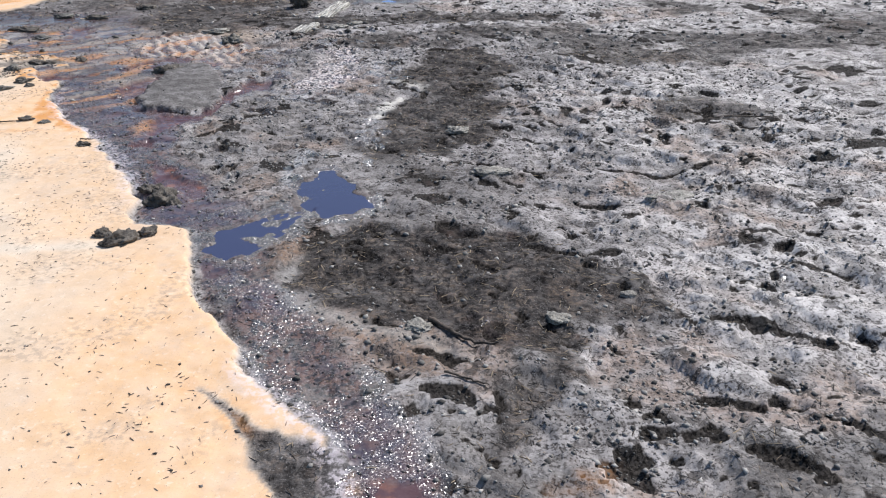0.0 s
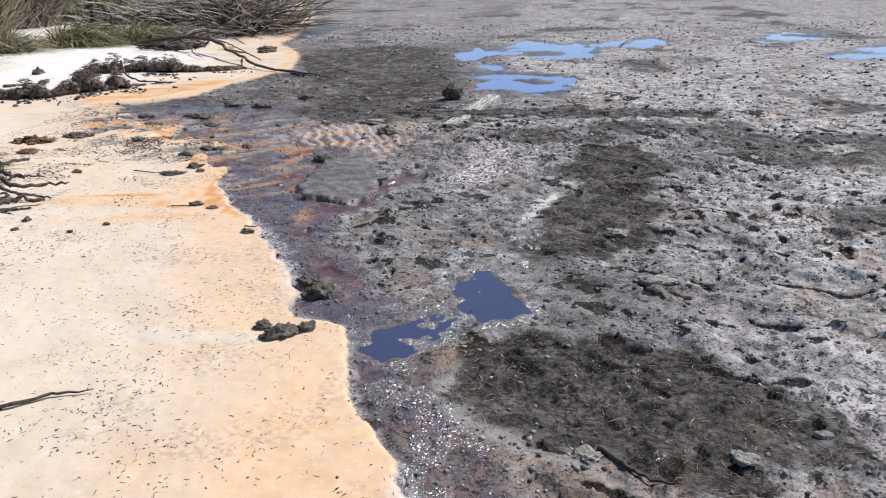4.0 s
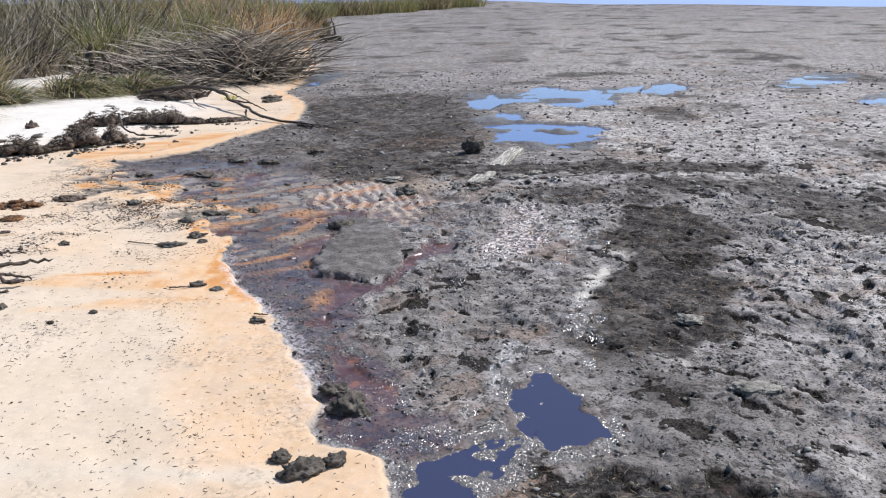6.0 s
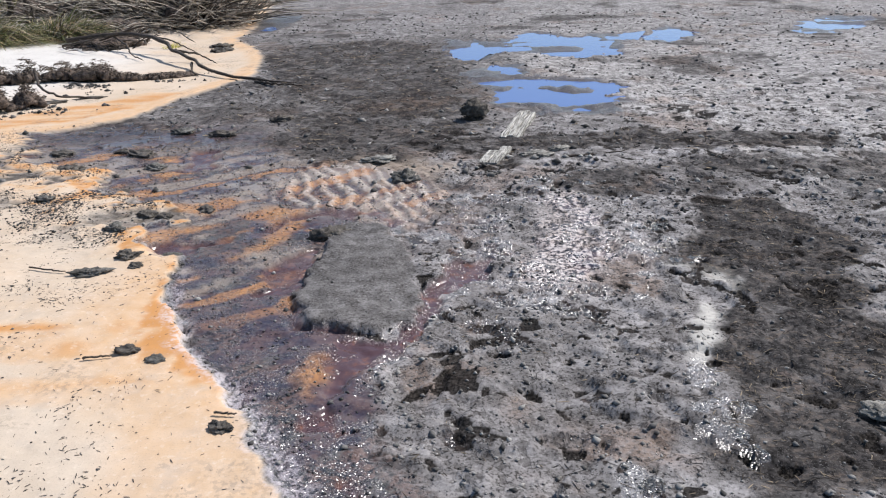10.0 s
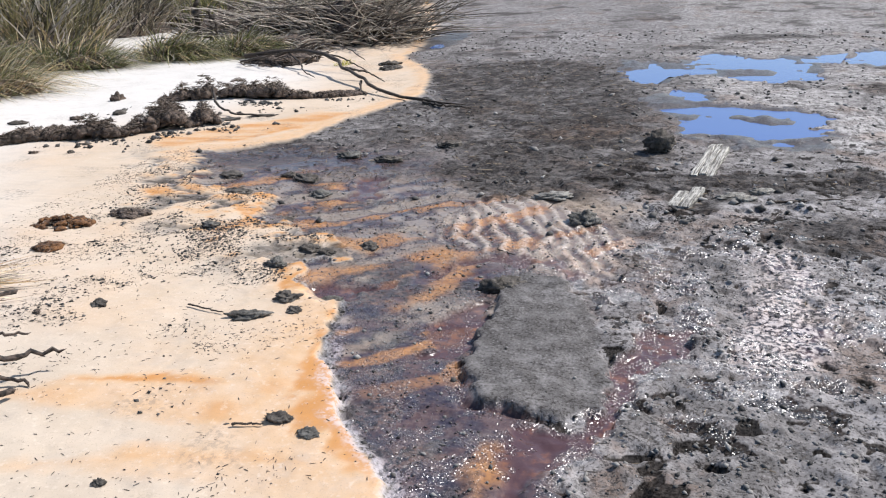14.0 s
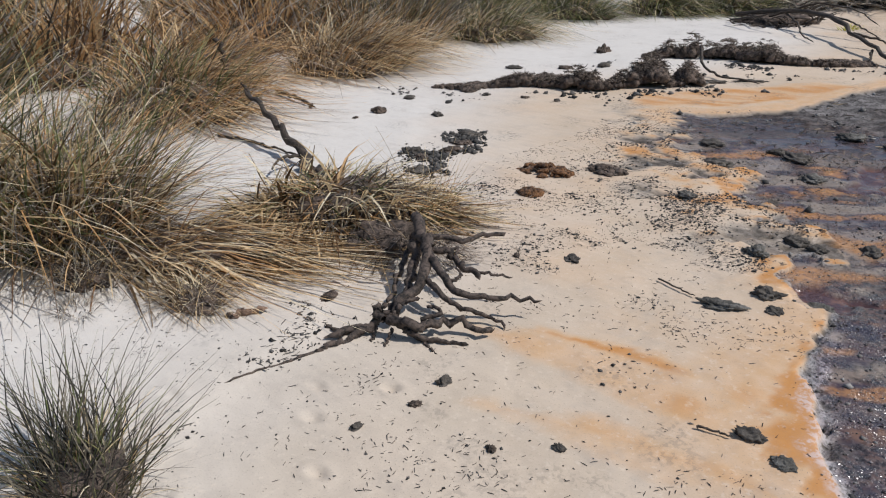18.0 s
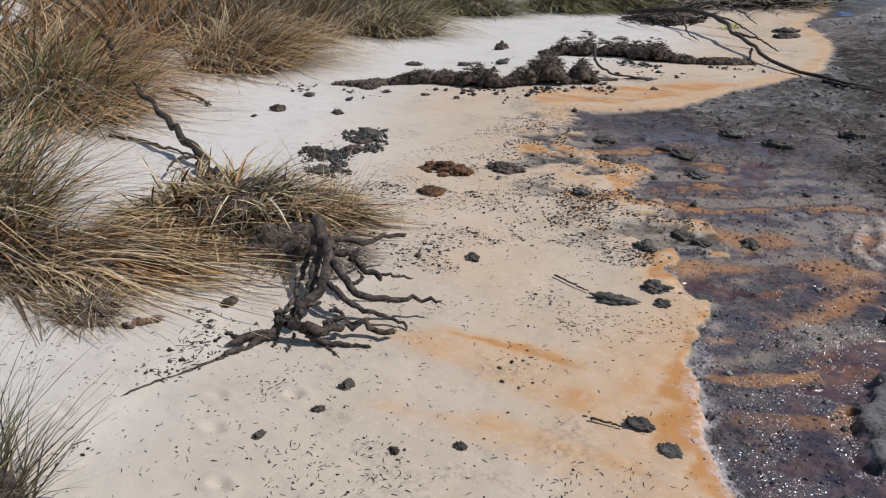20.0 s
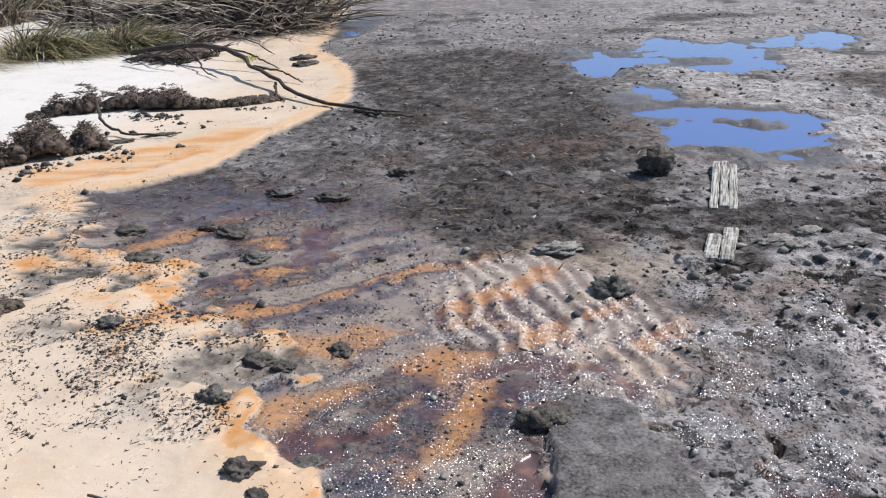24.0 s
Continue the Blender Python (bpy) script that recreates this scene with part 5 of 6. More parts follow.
tussock(-5.08, 5.1, 0.6, 0.36, [("dry_foliage", 1100, 0.25, 0.5, (0.25, 0.15), 0.6, 0.7, 0.012, STRAW), ("grey_foliage", 420, 0.2, 0.42, (0.2, 0.1), 0.8, 0.8, 0.008, GREYSTEM), ("fallen_foliage", 420, 0.3, 0.55, (0.25, -0.2), 0.7, 0.9, 0.009, RUST), ("green_foliage", 160, 0.25, 0.5, (0.2, 0.2), 0.6, 0.6, 0.008, GREEN), ("dark_foliage", 600, 0.15, 0.36, (0.15, -0.1), 1.0, 0.9, 0.011, RUSH)],
        (0.2, 0.85), "overhanging sedge mat with lying straw above a dead root", turn=0.75, seed=3, up=0.6)
tussock(-5.2, 4.2, 0.5, 0.3, [("dry_foliage", 340, 0.35, 0.85, (0.9, 0.5), 0.5, 0.9, 0.019, STRAW), ("rusty_foliage", 260, 0.35, 0.8, (0.9, 0.6), 0.6, 0.9, 0.009, RUST), ("grey_foliage", 220, 0.25, 0.5, (0.6, 0.3), 0.9, 0.8, 0.007, GREYSTEM)],
        (0.1, 0.9), "flattened straw sedge lying over the sand", turn=0.75, seed=4, up=0.5)
tussock(-4.72, 5.36, 0.1, 0.06, [("green_foliage", 80, 0.4, 0.72, (-0.22, 0.05), 0.6, 0.15, 0.004, STRAW)], None, "upright sprig of thin pale grass on the mat edge", seed=5)
tussock(-8.35, 5.6, 0.75, 0.6, [("dry_foliage", 1000, 0.6, 1.15, (0.5, 0.3), 0.9, 0.8, 0.01, RUST), ("straw_foliage", 300, 0.6, 1.15, (0.5, 0.3), 0.9, 0.8, 0.01, STRAW), ("grey_foliage", 350, 0.5, 1.0, (0.4, 0.1), 0.9, 0.7, 0.008, GREYSTEM), ("green_foliage", 250, 0.7, 1.1, (0.1, 0.1), 0.6, 0.4, 0.008, GREEN)],
        (0.25, 0.9), "rust-brown dry sedge tussock on the dune edge", seed=6)
tussock(-9.6, 6.4, 0.8, 0.7, [("dry_foliage", 900, 0.8, 1.4, (0.45, 0.3), 0.8, 0.7, 0.01, RUST), ("grey_foliage", 300, 0.6, 1.3, (0.4, 0.1), 0.8, 0.7, 0.009, GREYSTEM)], (0.3, 0.9), "tall rust-brown sedge tussock on the dune edge", seed=7)
tussock(-9.3, 8.15, 0.6, 0.7, [("dry_foliage", 1300, 0.7, 1.25, (0.5, 0.45), 0.7, 0.75, 0.009, STRAW), ("rusty_foliage", 600, 0.7, 1.2, (0.45, 0.4), 0.7, 0.75, 0.009, RUST), ("grey_foliage", 500, 0.5, 1.0, (0.5, 0.4), 0.8, 0.7, 0.008, GREYSTEM)],
        (0.3, 0.9), "wind-combed straw sedge tussock drooping over white sand", seed=8)
tussock(-10.6, 9.6, 0.9, 0.9, [("grey_foliage", 1000, 0.8, 1.6, (0.1, 0.1), 0.7, 0.35, 0.009, GREYSTEM), ("green_foliage", 700, 0.8, 1.5, (0.1, 0.1), 0.6, 0.3, 0.01, OLIVE), ("dry_foliage", 400, 0.8, 1.4, (0.2, 0.1), 0.6, 0.4, 0.01, RUST)],
        (0.35, 0.9), "dark olive sedge thicket with rusty leaves", seed=9)
tussock(-9.7, 10.9, 0.7, 0.6, [("dry_foliage", 800, 0.5, 1.1, (0.5, 0.1), 0.7, 0.8, 0.009, STRAW), ("green_foliage", 500, 0.5, 1.0, (0.5, 0.1), 0.7, 0.8, 0.009, GREEN), ("grey_foliage", 400, 0.4, 0.9, (0.4, 0.1), 0.8, 0.7, 0.008, GREYSTEM)],
        (0.2, 0.9), "low drooping green and straw sedge on sand", seed=10)
for k, (x, y, s) in enumerate([(-10.2, 13.2, 1.0), (-9.2, 14.3, 0.9), (-8.3, 14.9, 0.75), (-11.6, 12.4, 1.2)]):
    tussock(x, y, 0.75 * s, 0.5 * s, [("green_foliage", 900, 0.5 * s, 1.0 * s, (0.6, 0.0), 0.7, 0.85, 0.011, GREEN), ("grey_foliage", 500, 0.4 * s, 0.9 * s, (0.5, 0.0), 0.9, 0.7, 0.01, GREYSTEM), ("dry_foliage", 350, 0.5 * s, 0.9 * s, (0.5, 0.1), 0.8, 0.8, 0.01, STRAW)],
            (0.22, 0.95), "low green sedge pressed flat by the wind", seed=20 + k)
# small tufts on the near sand
tussock(-4.68, 4.0, 0.17, 0.12, [("dry_foliage", 260, 0.12, 0.3, (0.2, -0.1), 0.9, 0.7, 0.005, STRAW), ("grey_foliage", 200, 0.1, 0.25, (0.25, -0.1), 1.0, 0.7, 0.005, GREYSTEM)], (0.05, 0.9), "small half-buried tuft of grey and green sedge", seed=30)
tussock(-4.92, 3.57, 0.09, 0.08, [("grey_foliage", 130, 0.07, 0.16, (0, 0), 1.0, 0.6, 0.004, GREYSTEM)], None, "tiny grey tuft of dead grass on sand", seed=31)
tussock(-5.22, 3.72, 0.2, 0.14, [("grey_foliage", 260, 0.15, 0.3, (0.1, 0), 1.0, 0.6, 0.006, GREYSTEM), ("dry_foliage", 120, 0.15, 0.35, (0.1, 0), 0.9, 0.6, 0.006, STRAW)], (0.06, 0.8), "small dark tuft of dead sedge on sand", seed=32)
tussock(-3.78, 3.2, 0.2, 0.16, [("grey_foliage", 300, 0.25, 0.62, (0.03, 0.03), 0.7, 0.2, 0.006, RUSH), ("green_foliage", 90, 0.2, 0.5, (0.02, 0.02), 0.8, 0.2, 0.006, GREEN), ("dry_foliage", 110, 0.12, 0.35, (0.0, 0.02), 1.1, 0.4, 0.006, STRAW)],
        (0.08, 0.9), "upright tuft of thin dark rushes on pale sand", seed=33)


def lump_set(rows, seed, material):
    """Torn lumps pressed into one mat: rows of (x, y, z, half width, half height)."""
    bm = bmesh.new()
    bmesh.ops.create_icosphere(bm, subdivisions=2, radius=1)
    bm.verts.index_update()
    unit = [v.co.copy() for v in bm.verts]
    faces = [[v.index for v in f.verts] for f in bm.faces]
    bm.free()
    vs, fs = [], []
    for k, (x, y, z, a, h) in enumerate(rows):
        off = Vector((seed + k * 1.37, k * 0.71, seed * 0.3))
        at = len(vs)
        for p in unit:
            g = 1 + 0.5 * noise.noise(p * 1.4 + off) + 0.4 * noise.noise(p * 3.3 + off) + 0.48 * noise.noise(p * 7 + off)
            vs.append((x + p.x * a * g, y + p.y * a * g, z + max(p.z, -0.5) * h * g))
        fs += [[i + at for i in f] for f in faces]
    return smooth(mesh_of("peat", vs, tris=fs, material=material))


def ledge(name, line, width, height, seed, label, thick_end=True):
    """A torn edge of matted peat along a line, steepest towards the water."""
    rng = random.Random(seed)
    p = np.array(line, float)
    seg = np.r_[0, np.cumsum(np.hypot(*np.diff(p, axis=0).T))]
    mid = (float(np.interp(seg[-1] / 2, seg, p[:, 0])), float(np.interp(seg[-1] / 2, seg, p[:, 1])))
    thing = base(name, *mid, label, "peat", "torn peat ledges")
    o = thing.location
    rows, stems, spots = [], [], []
    for k in range(int(seg[-1] * 300 * width / 0.6)):
        t, s = rng.uniform(0, seg[-1]), rng.random() ** 1.3
        lo_end, hi_end = (0.75, 0.06) if thick_end else (0.12, 0.8)
        env = max(0.0, min(1, t / (lo_end * seg[-1]), (seg[-1] - t) / (hi_end * seg[-1]))) ** 0.8
        env *= min(1.25, max(0.12, 0.75 + 1.1 * noise.noise(Vector((t * 1.9, seed, 0))) + 0.7 * noise.noise(Vector((t * 5.0, seed, 3)))))
        i = max(1, int(np.searchsorted(seg, t)))
        dx, dy = p[i] - p[i - 1]
        m = math.hypot(dx, dy)
        q = s * width * (0.35 + 0.65 * env) * (0.8 + 0.3 * math.sin(5 * t + seed))
        x, y = float(np.interp(t, seg, p[:, 0])) - dy / m * q, float(np.interp(t, seg, p[:, 1])) + dx / m * q
        a = (0.022 + 0.045 * rng.random() ** 2) * (0.6 + 0.4 * env)
        top = height * env * (1 - 0.75 * s) * rng.uniform(0.35, 0.95)
        spots.append((x, y, a, top))
    ground = heights([q[0] for q in spots], [q[1] for q in spots])
    for (x, y, a, top), z in zip(spots, ground.tolist()):
        rows.append((x - o.x, y - o.y, z - o.z + top * 0.35, a * 1.15, max(0.025, min(top * 0.7, a))))
        for _ in range(8):
            b, l = rng.uniform(0, 2 * math.pi), rng.uniform(0.03, 0.09) * (0.5 + 0.8 * top)
            e = Vector((x - o.x + rng.uniform(-a, a), y - o.y + rng.uniform(-a, a), z - o.z + top * 0.85))
            stems.append(([tuple(e), tuple(e + Vector((math.cos(b) * l * 0.8, math.sin(b) * l * 0.8, l * rng.uniform(-0.4, 0.6))))], 0.004, 0.0015))
    tagged(part("peat_mat", lump_set(rows, seed, PEAT_BROWN), thing), kind="stuff")
    tagged(part("dead_fringe", tubes(stems, FIBRE, knots=3, sides=3), thing, "frayed brown dead stems"), kind="stuff")
    return thing


ledge("peat_ledge", [(-7.3, 8.34), (-6.98, 8.6), (-6.33, 8.86), (-6.1, 9.2), (-5.6, 9.58)], 0.95, 0.5, 5, "torn ledge of dark matted peat on white sand")
ledge("peat_ledge", [(-6.9, 10.5), (-6.4, 10.85), (-5.78, 10.93), (-5.15, 11.13), (-4.76, 11.43)], 0.7, 0.42, 9, "long low ledge of dark peat on orange sand", thick_end=False)
ledge("peat_ledge", [(-7.7, 8.05), (-7.5, 8.1), (-7.25, 8.15)], 0.3, 0.07, 13, "low broken end of dark peat on white sand")
for k, (x, y, a, b, h) in enumerate([(-5.62, 9.78, 0.19, 0.06, 0.03), (-5.36, 10.05, 0.2, 0.05, 0.025), (-5.75, 9.6, 0.09, 0.07, 0.03), (-5.35, 13.9, 0.22, 0.14, 0.08), (-5.15, 13.4, 0.2, 0.12, 0.08)]):
    clump(x, y, a, b, h, 110 + k, PEAT, "peat_flake", "flat black flake of peat on orange sand", "peat", 0.5, "peat flakes")
SANDCLODS = [
    (-7.52, 7.57, 0.1, 0.03), (-7.16, 6.92, 0.08, 0.07), (-6.72, 7.22, 0.09, 0.04), (-7.13, 6.65, 0.04, 0.02), (-5.92, 6.27, 0.1, 0.05), (-5.74, 6.2, 0.09, 0.04), (-5.55, 6.0, 0.11, 0.04), (-5.75, 6.52, 0.12, 0.04),
    (-6.0, 6.9, 0.14, 0.04), (-5.85, 6.7, 0.1, 0.03), (-7.76, 9.28, 0.12, 0.04), (-7.55, 10.6, 0.1, 0.1), (-7.0, 9.9, 0.12, 0.05), (-7.3, 9.6, 0.1, 0.04), (-7.0, 8.1, 0.07, 0.03), (-6.6, 8.2, 0.05, 0.025), (-6.3, 8.3, 0.04, 0.03),
    (-4.04, 5.37, 0.03, 0.02), (-3.44, 4.35, 0.035, 0.03), (-3.41, 4.19, 0.03, 0.02), (-3.45, 3.97, 0.03, 0.02), (-4.31, 4.45, 0.06, 0.025), (-2.9, 4.35, 0.03, 0.02), (-3.05, 4.2, 0.025, 0.02),
]
for k, (x, y, a, h) in enumerate(SANDCLODS):
    clump(x, y, a, a * 0.7, h, 140 + k, PEAT_BROWN if k % 2 else PEAT, "sand_clod", "small dark clod of peat lying on pale sand", "clod", rng.uniform(0, 3), "clods on the sand")
for k, (x, y, a, b, h) in enumerate([(-4.92, 6.58, 0.2, 0.12, 0.05), (-4.62, 6.85, 0.13, 0.07, 0.025), (-4.7, 6.2, 0.08, 0.05, 0.02)]):
    heap = base("wrack_mound", x, y, "rust-stained heap of rotting plant wrack on sand", "wrack", "wrack heaps")
    rows, stems = [], []
    for j in range(60):
        q, d = math.sqrt(rng.random()), rng.uniform(0, 2 * math.pi)
        px, py, pz = a * q * math.cos(d), b * q * math.sin(d), h * (1 - q * q) * rng.uniform(0.2, 1)
        rows.append((px, py, pz, rng.uniform(0.012, 0.035), rng.uniform(0.008, 0.02)))
        e, l = rng.uniform(0, 2 * math.pi), rng.uniform(0.03, 0.1)
        stems.append(([(px, py, pz + 0.008), (px + l * math.cos(e), py + l * math.sin(e), pz + rng.uniform(-0.01, 0.02))], 0.002, 0.001))
    tagged(part("matted_wrack", lump_set(rows, 170 + k, (RUSTY, PEAT_BROWN)[k % 2]), heap), kind="stuff")
    tagged(part("loose_stems", tubes(stems, FIBRE, knots=3, sides=3), heap, "dark dead stems"), kind="stuff")

branch = base("fallen_branch", -5.0, 11.95, "long crooked dark bare branch fallen across the sand", "branch")
bo = branch.location


def stem_from(pts, r0, r1, seed, parent, name="limb", material=TWIG, o=bo):
    v, q = tube([(x - o.x, y - o.y, ground_at(x, y) + z - o.z) for x, y, z in pts], r0, r1, seed, 7, 0.35, 20)
    part(name, smooth(mesh_of(name, v, quads=q, material=material)), parent)


stem_from([(-7.6, 13.7, 0.12), (-6.85, 13.75, 0.22), (-6.1, 13.3, 0.26), (-5.5, 12.6, 0.16), (-5.0, 11.9, 0.1), (-4.6, 11.4, 0.07), (-4.12, 10.95, 0.03), (-3.4, 10.8, 0.02)], 0.035, 0.014, 1, branch)
for k, pts in enumerate([
    [(-6.9, 13.75, 0.2), (-6.5, 13.3, 0.12), (-6.2, 12.8, 0.05), (-5.9, 12.5, 0.02)], [(-6.3, 13.4, 0.25), (-5.8, 13.2, 0.2), (-5.3, 12.9, 0.05)], [(-7.4, 13.7, 0.12), (-7.0, 13.3, 0.15), (-6.6, 13.0, 0.05)],
    [(-5.5, 12.6, 0.15), (-5.1, 12.5, 0.1), (-4.8, 12.2, 0.02)], [(-7.2, 13.9, 0.1), (-6.6, 14.1, 0.3), (-6.0, 13.9, 0.25), (-5.6, 13.6, 0.1)], [(-7.5, 13.4, 0.08), (-6.9, 13.1, 0.2), (-6.5, 13.2, 0.3)],
    [(-6.1, 10.35, 0.22), (-5.9, 10.05, 0.08), (-5.6, 9.9, 0.03), (-5.2, 10.0, 0.02)], [(-5.0, 11.9, 0.08), (-4.9, 11.6, 0.02), (-4.7, 11.3, 0.01)], [(-3.9, 10.9, 0.02), (-3.6, 10.7, 0.02), (-3.3, 10.68, 0.01)],
]):
    stem_from(pts, 0.016, 0.006, 40 + k, branch, "twig")

log = base("driftwood", -6.06, 5.42, "dark forked driftwood stump leaning out of the sand", "driftwood")
lo = log.location
for k, (pts, r0, r1) in enumerate([
    ([(-5.95, 5.42, 0.0), (-6.1, 5.5, 0.05), (-6.3, 5.55, 0.11), (-6.55, 5.57, 0.2), (-6.9, 5.64, 0.29), (-7.14, 5.66, 0.36)], 0.034, 0.016), ([(-5.95, 5.45, 0.02), (-5.75, 5.35, 0.06), (-5.5, 5.3, 0.1)], 0.04, 0.03),
    ([(-7.0, 5.65, 0.31), (-7.28, 5.72, 0.38)], 0.014, 0.007), ([(-6.2, 5.52, 0.06), (-6.15, 5.35, 0.1), (-6.05, 5.2, 0.06)], 0.014, 0.006),
]):
    stem_from(pts, r0, r1, 60 + k, log, "limb", TWIG, lo)
for k, (pts, r, lab) in enumerate([([(-7.22, 5.43, 0.012), (-6.88, 5.55, 0.012), (-6.3, 5.6, 0.02)], 0.012, "straight thin grey pole lying on sand"), ([(-8.45, 6.68, 0.03), (-8.0, 6.64, 0.04), (-7.66, 6.6, 0.02)], 0.022, "short dark driftwood piece on sand"),
                                   ([(-8.3, 6.1, 0.0), (-8.3, 6.12, 0.3), (-8.32, 6.1, 0.6)], 0.035, "black burnt stake standing at the dune edge"), ([(-4.42, 4.02, 0.012), (-4.36, 4.18, 0.015)], 0.016, "piece of red-brown bark on sand"),
                                   ([(-11.2, 14.0, 0.0), (-10.2, 12.6, 0.5), (-9.6, 12.9, 1.1)], 0.02, "thin pale dead stem leaning in the sedge"),
                                   ([(-8.6, 5.44, 0.012), (-7.95, 5.57, 0.012), (-7.28, 5.7, 0.012)], 0.009, "long thin pale pole lying on white sand")]):
    ob = base("bark_piece" if k == 3 else "driftwood_stick", pts[0][0], pts[0][1], lab, "driftwood")
    stem_from(pts, r, r * 0.6, 70 + k, ob, "wood", BARK if k == 3 else (GREYSTEM if k == 4 else TWIG), ob.location)

# ---- the background: dead brush, thickets, reeds ----
def brush(x, y, r, h, n, seed, label, material=GREYSTEM, name="brush_heap"):
    rng = random.Random(seed)
    thing = base(name, x, y, label, "brush", "heaps of dead brush")
    o = thing.location
    part("core", dome(r * 0.8, r * 0.7, h * 0.45, seed, PEAT_BROWN, 0.35), thing, "dark matted core")
    stems = []
    for k in range(n):
        a, q = rng.uniform(0, 2 * math.pi), r * math.sqrt(rng.random())
        bx, by = q * math.cos(a), q * math.sin(a)
        l, d = rng.uniform(0.35, 0.9) * h * 1.2, rng.uniform(0, 2 * math.pi)
        z0 = h * 0.45 * (1 - (q / r) ** 2) * rng.random()
        up = rng.uniform(0.05, 0.8)
        mx, my = bx + math.cos(d) * l * 0.5, by + math.sin(d) * l * 0.5
        stems.append(([(bx, by, z0), (mx, my, z0 + l * 0.5 * up), (mx + math.cos(d + 0.5) * l * 0.5, my + math.sin(d + 0.5) * l * 0.5, z0 + l * (0.75 * up - 0.1))], rng.uniform(0.006, 0.018), 0.004))
    tagged(part("brushwood", tubes(stems, material, knots=5, sides=4), thing), kind="stuff")
    return thing


brush(-7.1, 17.3, 1.2, 1.8, 900, 1, "heap of bleached grey dead brush on the shore")
brush(-8.7, 17.6, 1.3, 1.5, 560, 2, "tangled grey-brown dead brush at the dune edge")
brush(-7.9, 15.6, 0.8, 0.5, 240, 3, "low tangle of grey dead twigs on sand")
brush(-7.2, 14.1, 0.6, 0.3, 160, 4, "flat tangle of dark dead twigs on sand", TWIG)
brush(-10.4, 18.2, 1.2, 0.9, 260, 5, "grey tangle of dead brush among sedge")
for k, (x, y, s) in enumerate([(-6.9, 17.2, 0.5), (-7.6, 17.9, 0.6), (-8.9, 16.9, 0.6)]):
    tussock(x, y, 0.6 * s, 0.5 * s, [("grey_foliage", 500, 0.6 * s, 1.2 * s, (0.25, -0.1), 1.0, 0.7, 0.011, GREYSTEM), ("dry_foliage", 260, 0.5 * s, 1.1 * s, (0.2, -0.1), 1.0, 0.6, 0.011, STRAW)], None, "bleached grey dead sedge over brushwood", seed=50 + k)
THICKET = [(-12.5, 15.0, 1.3), (-13.5, 18.0, 1.5), (-12.0, 20.5, 1.5), (-15.0, 14.0, 1.5), (-16.5, 20.0, 1.9), (-13.8, 23.5, 1.9), (-11.3, 24.0, 1.5), (-10.3, 27.5, 1.5), (-12.8, 28.5, 1.9), (-17.5, 26.0, 2.1), (-11.8, 33.0, 1.6), (-14.5, 33.0, 2.0),
           (-12.0, 8.5, 1.3), (-12.3, 11.2, 1.4), (-11.5, 5.5, 1.3), (-10.5, 3.8, 1.3), (-8.3, 2.9, 1.1), (-14.5, 9.5, 1.6), (-9.2, 21.0, 1.0), (-9.6, 23.6, 1.2)]
for k, (x, y, s) in enumerate(THICKET):
    near = y < 13
    tussock(x, y, 0.9 * s, 0.8 * s, [("green_foliage", 700, 0.8 * s, 1.5 * s, (0.15, 0), 0.5, 0.3, 0.02, (OLIVE, RUSH, REED, RUST)[k % 4] if not near else (RUST, OLIVE)[k % 2]), ("grey_foliage", 380, 0.7 * s, 1.4 * s, (0.15, 0), 0.55, 0.35, 0.018, GREYSTEM),
                                     ("dry_foliage", 260, 0.5 * s, 1.0 * s, (0.15, 0), 0.6, 0.4, 0.014, RUST if near else STRAW)], (0.3 * s, 0.95), "dense olive-green sedge thicket behind the beach", "sedge_thicket", seed=70 + k)
REEDS = [(-9.5, 70, 1.0), (-11.5, 66, 0.9), (-13.5, 62, 0.9), (-16, 59, 1.0), (-18.5, 56, 1.0), (-21.5, 54, 1.1), (-25, 52, 1.4), (-29, 50, 1.6), (-19, 45, 1.2), (-23, 42, 1.5), (-27, 38, 1.7), (-22, 33, 1.6), (-26, 28, 1.7), (-24, 20, 1.6), (-20, 14, 1.2), (-20, 7, 1.2)]
for k, (x, y, s) in enumerate(REEDS):
    thing = base("reed_bed", x, y, "tall yellow-green reeds along the far shore", "reeds", "reed beds")
    o = tuple(thing.location)
    part("reeds", blades(o, 900, 2.6 * s, 1.6 * s, 1.3 * s, 2.2 * s, (0.05, 0), 0.15, 0.12, 0.035, 300 + k, (REED, OLIVE)[k % 2], rows=4), thing)
    part("dry_reeds", blades(o, 300, 2.5 * s, 1.5 * s, 1.0 * s, 2.0 * s, (0.05, 0), 0.2, 0.15, 0.03, 400 + k, STRAW, rows=4), thing)
shrub = base("shrub", -9.7, 31.0, "small dark two-stemmed shrub at the mud's edge", "shrub")
so = shrub.location
stem_from([(-9.7, 31, 0), (-9.75, 31, 0.6), (-9.6, 31, 1.1)], 0.06, 0.03, 90, shrub, "trunk", TWIG, so)
stem_from([(-9.0, 31.2, 0), (-9.05, 31.2, 0.5), (-9.15, 31.2, 0.9)], 0.05, 0.02, 91, shrub, "trunk", TWIG, so)
part("foliage", blades((so.x - 0.1, so.y, so.z), 320, 0.6, 0.4, 0.4, 0.8, (0, 0), 0.6, 0.4, 0.05, 92, OLIVE, low=1.0), shrub)
dl = base("driftwood_log", -9.9, 31.5, "dark rotten log lying across the far mud", "log")
stem_from([(-11.0, 31.7, 0.15), (-9.9, 31.5, 0.2), (-8.6, 30.5, 0.1)], 0.18, 0.1, 95, dl, "log", PEAT, dl.location)

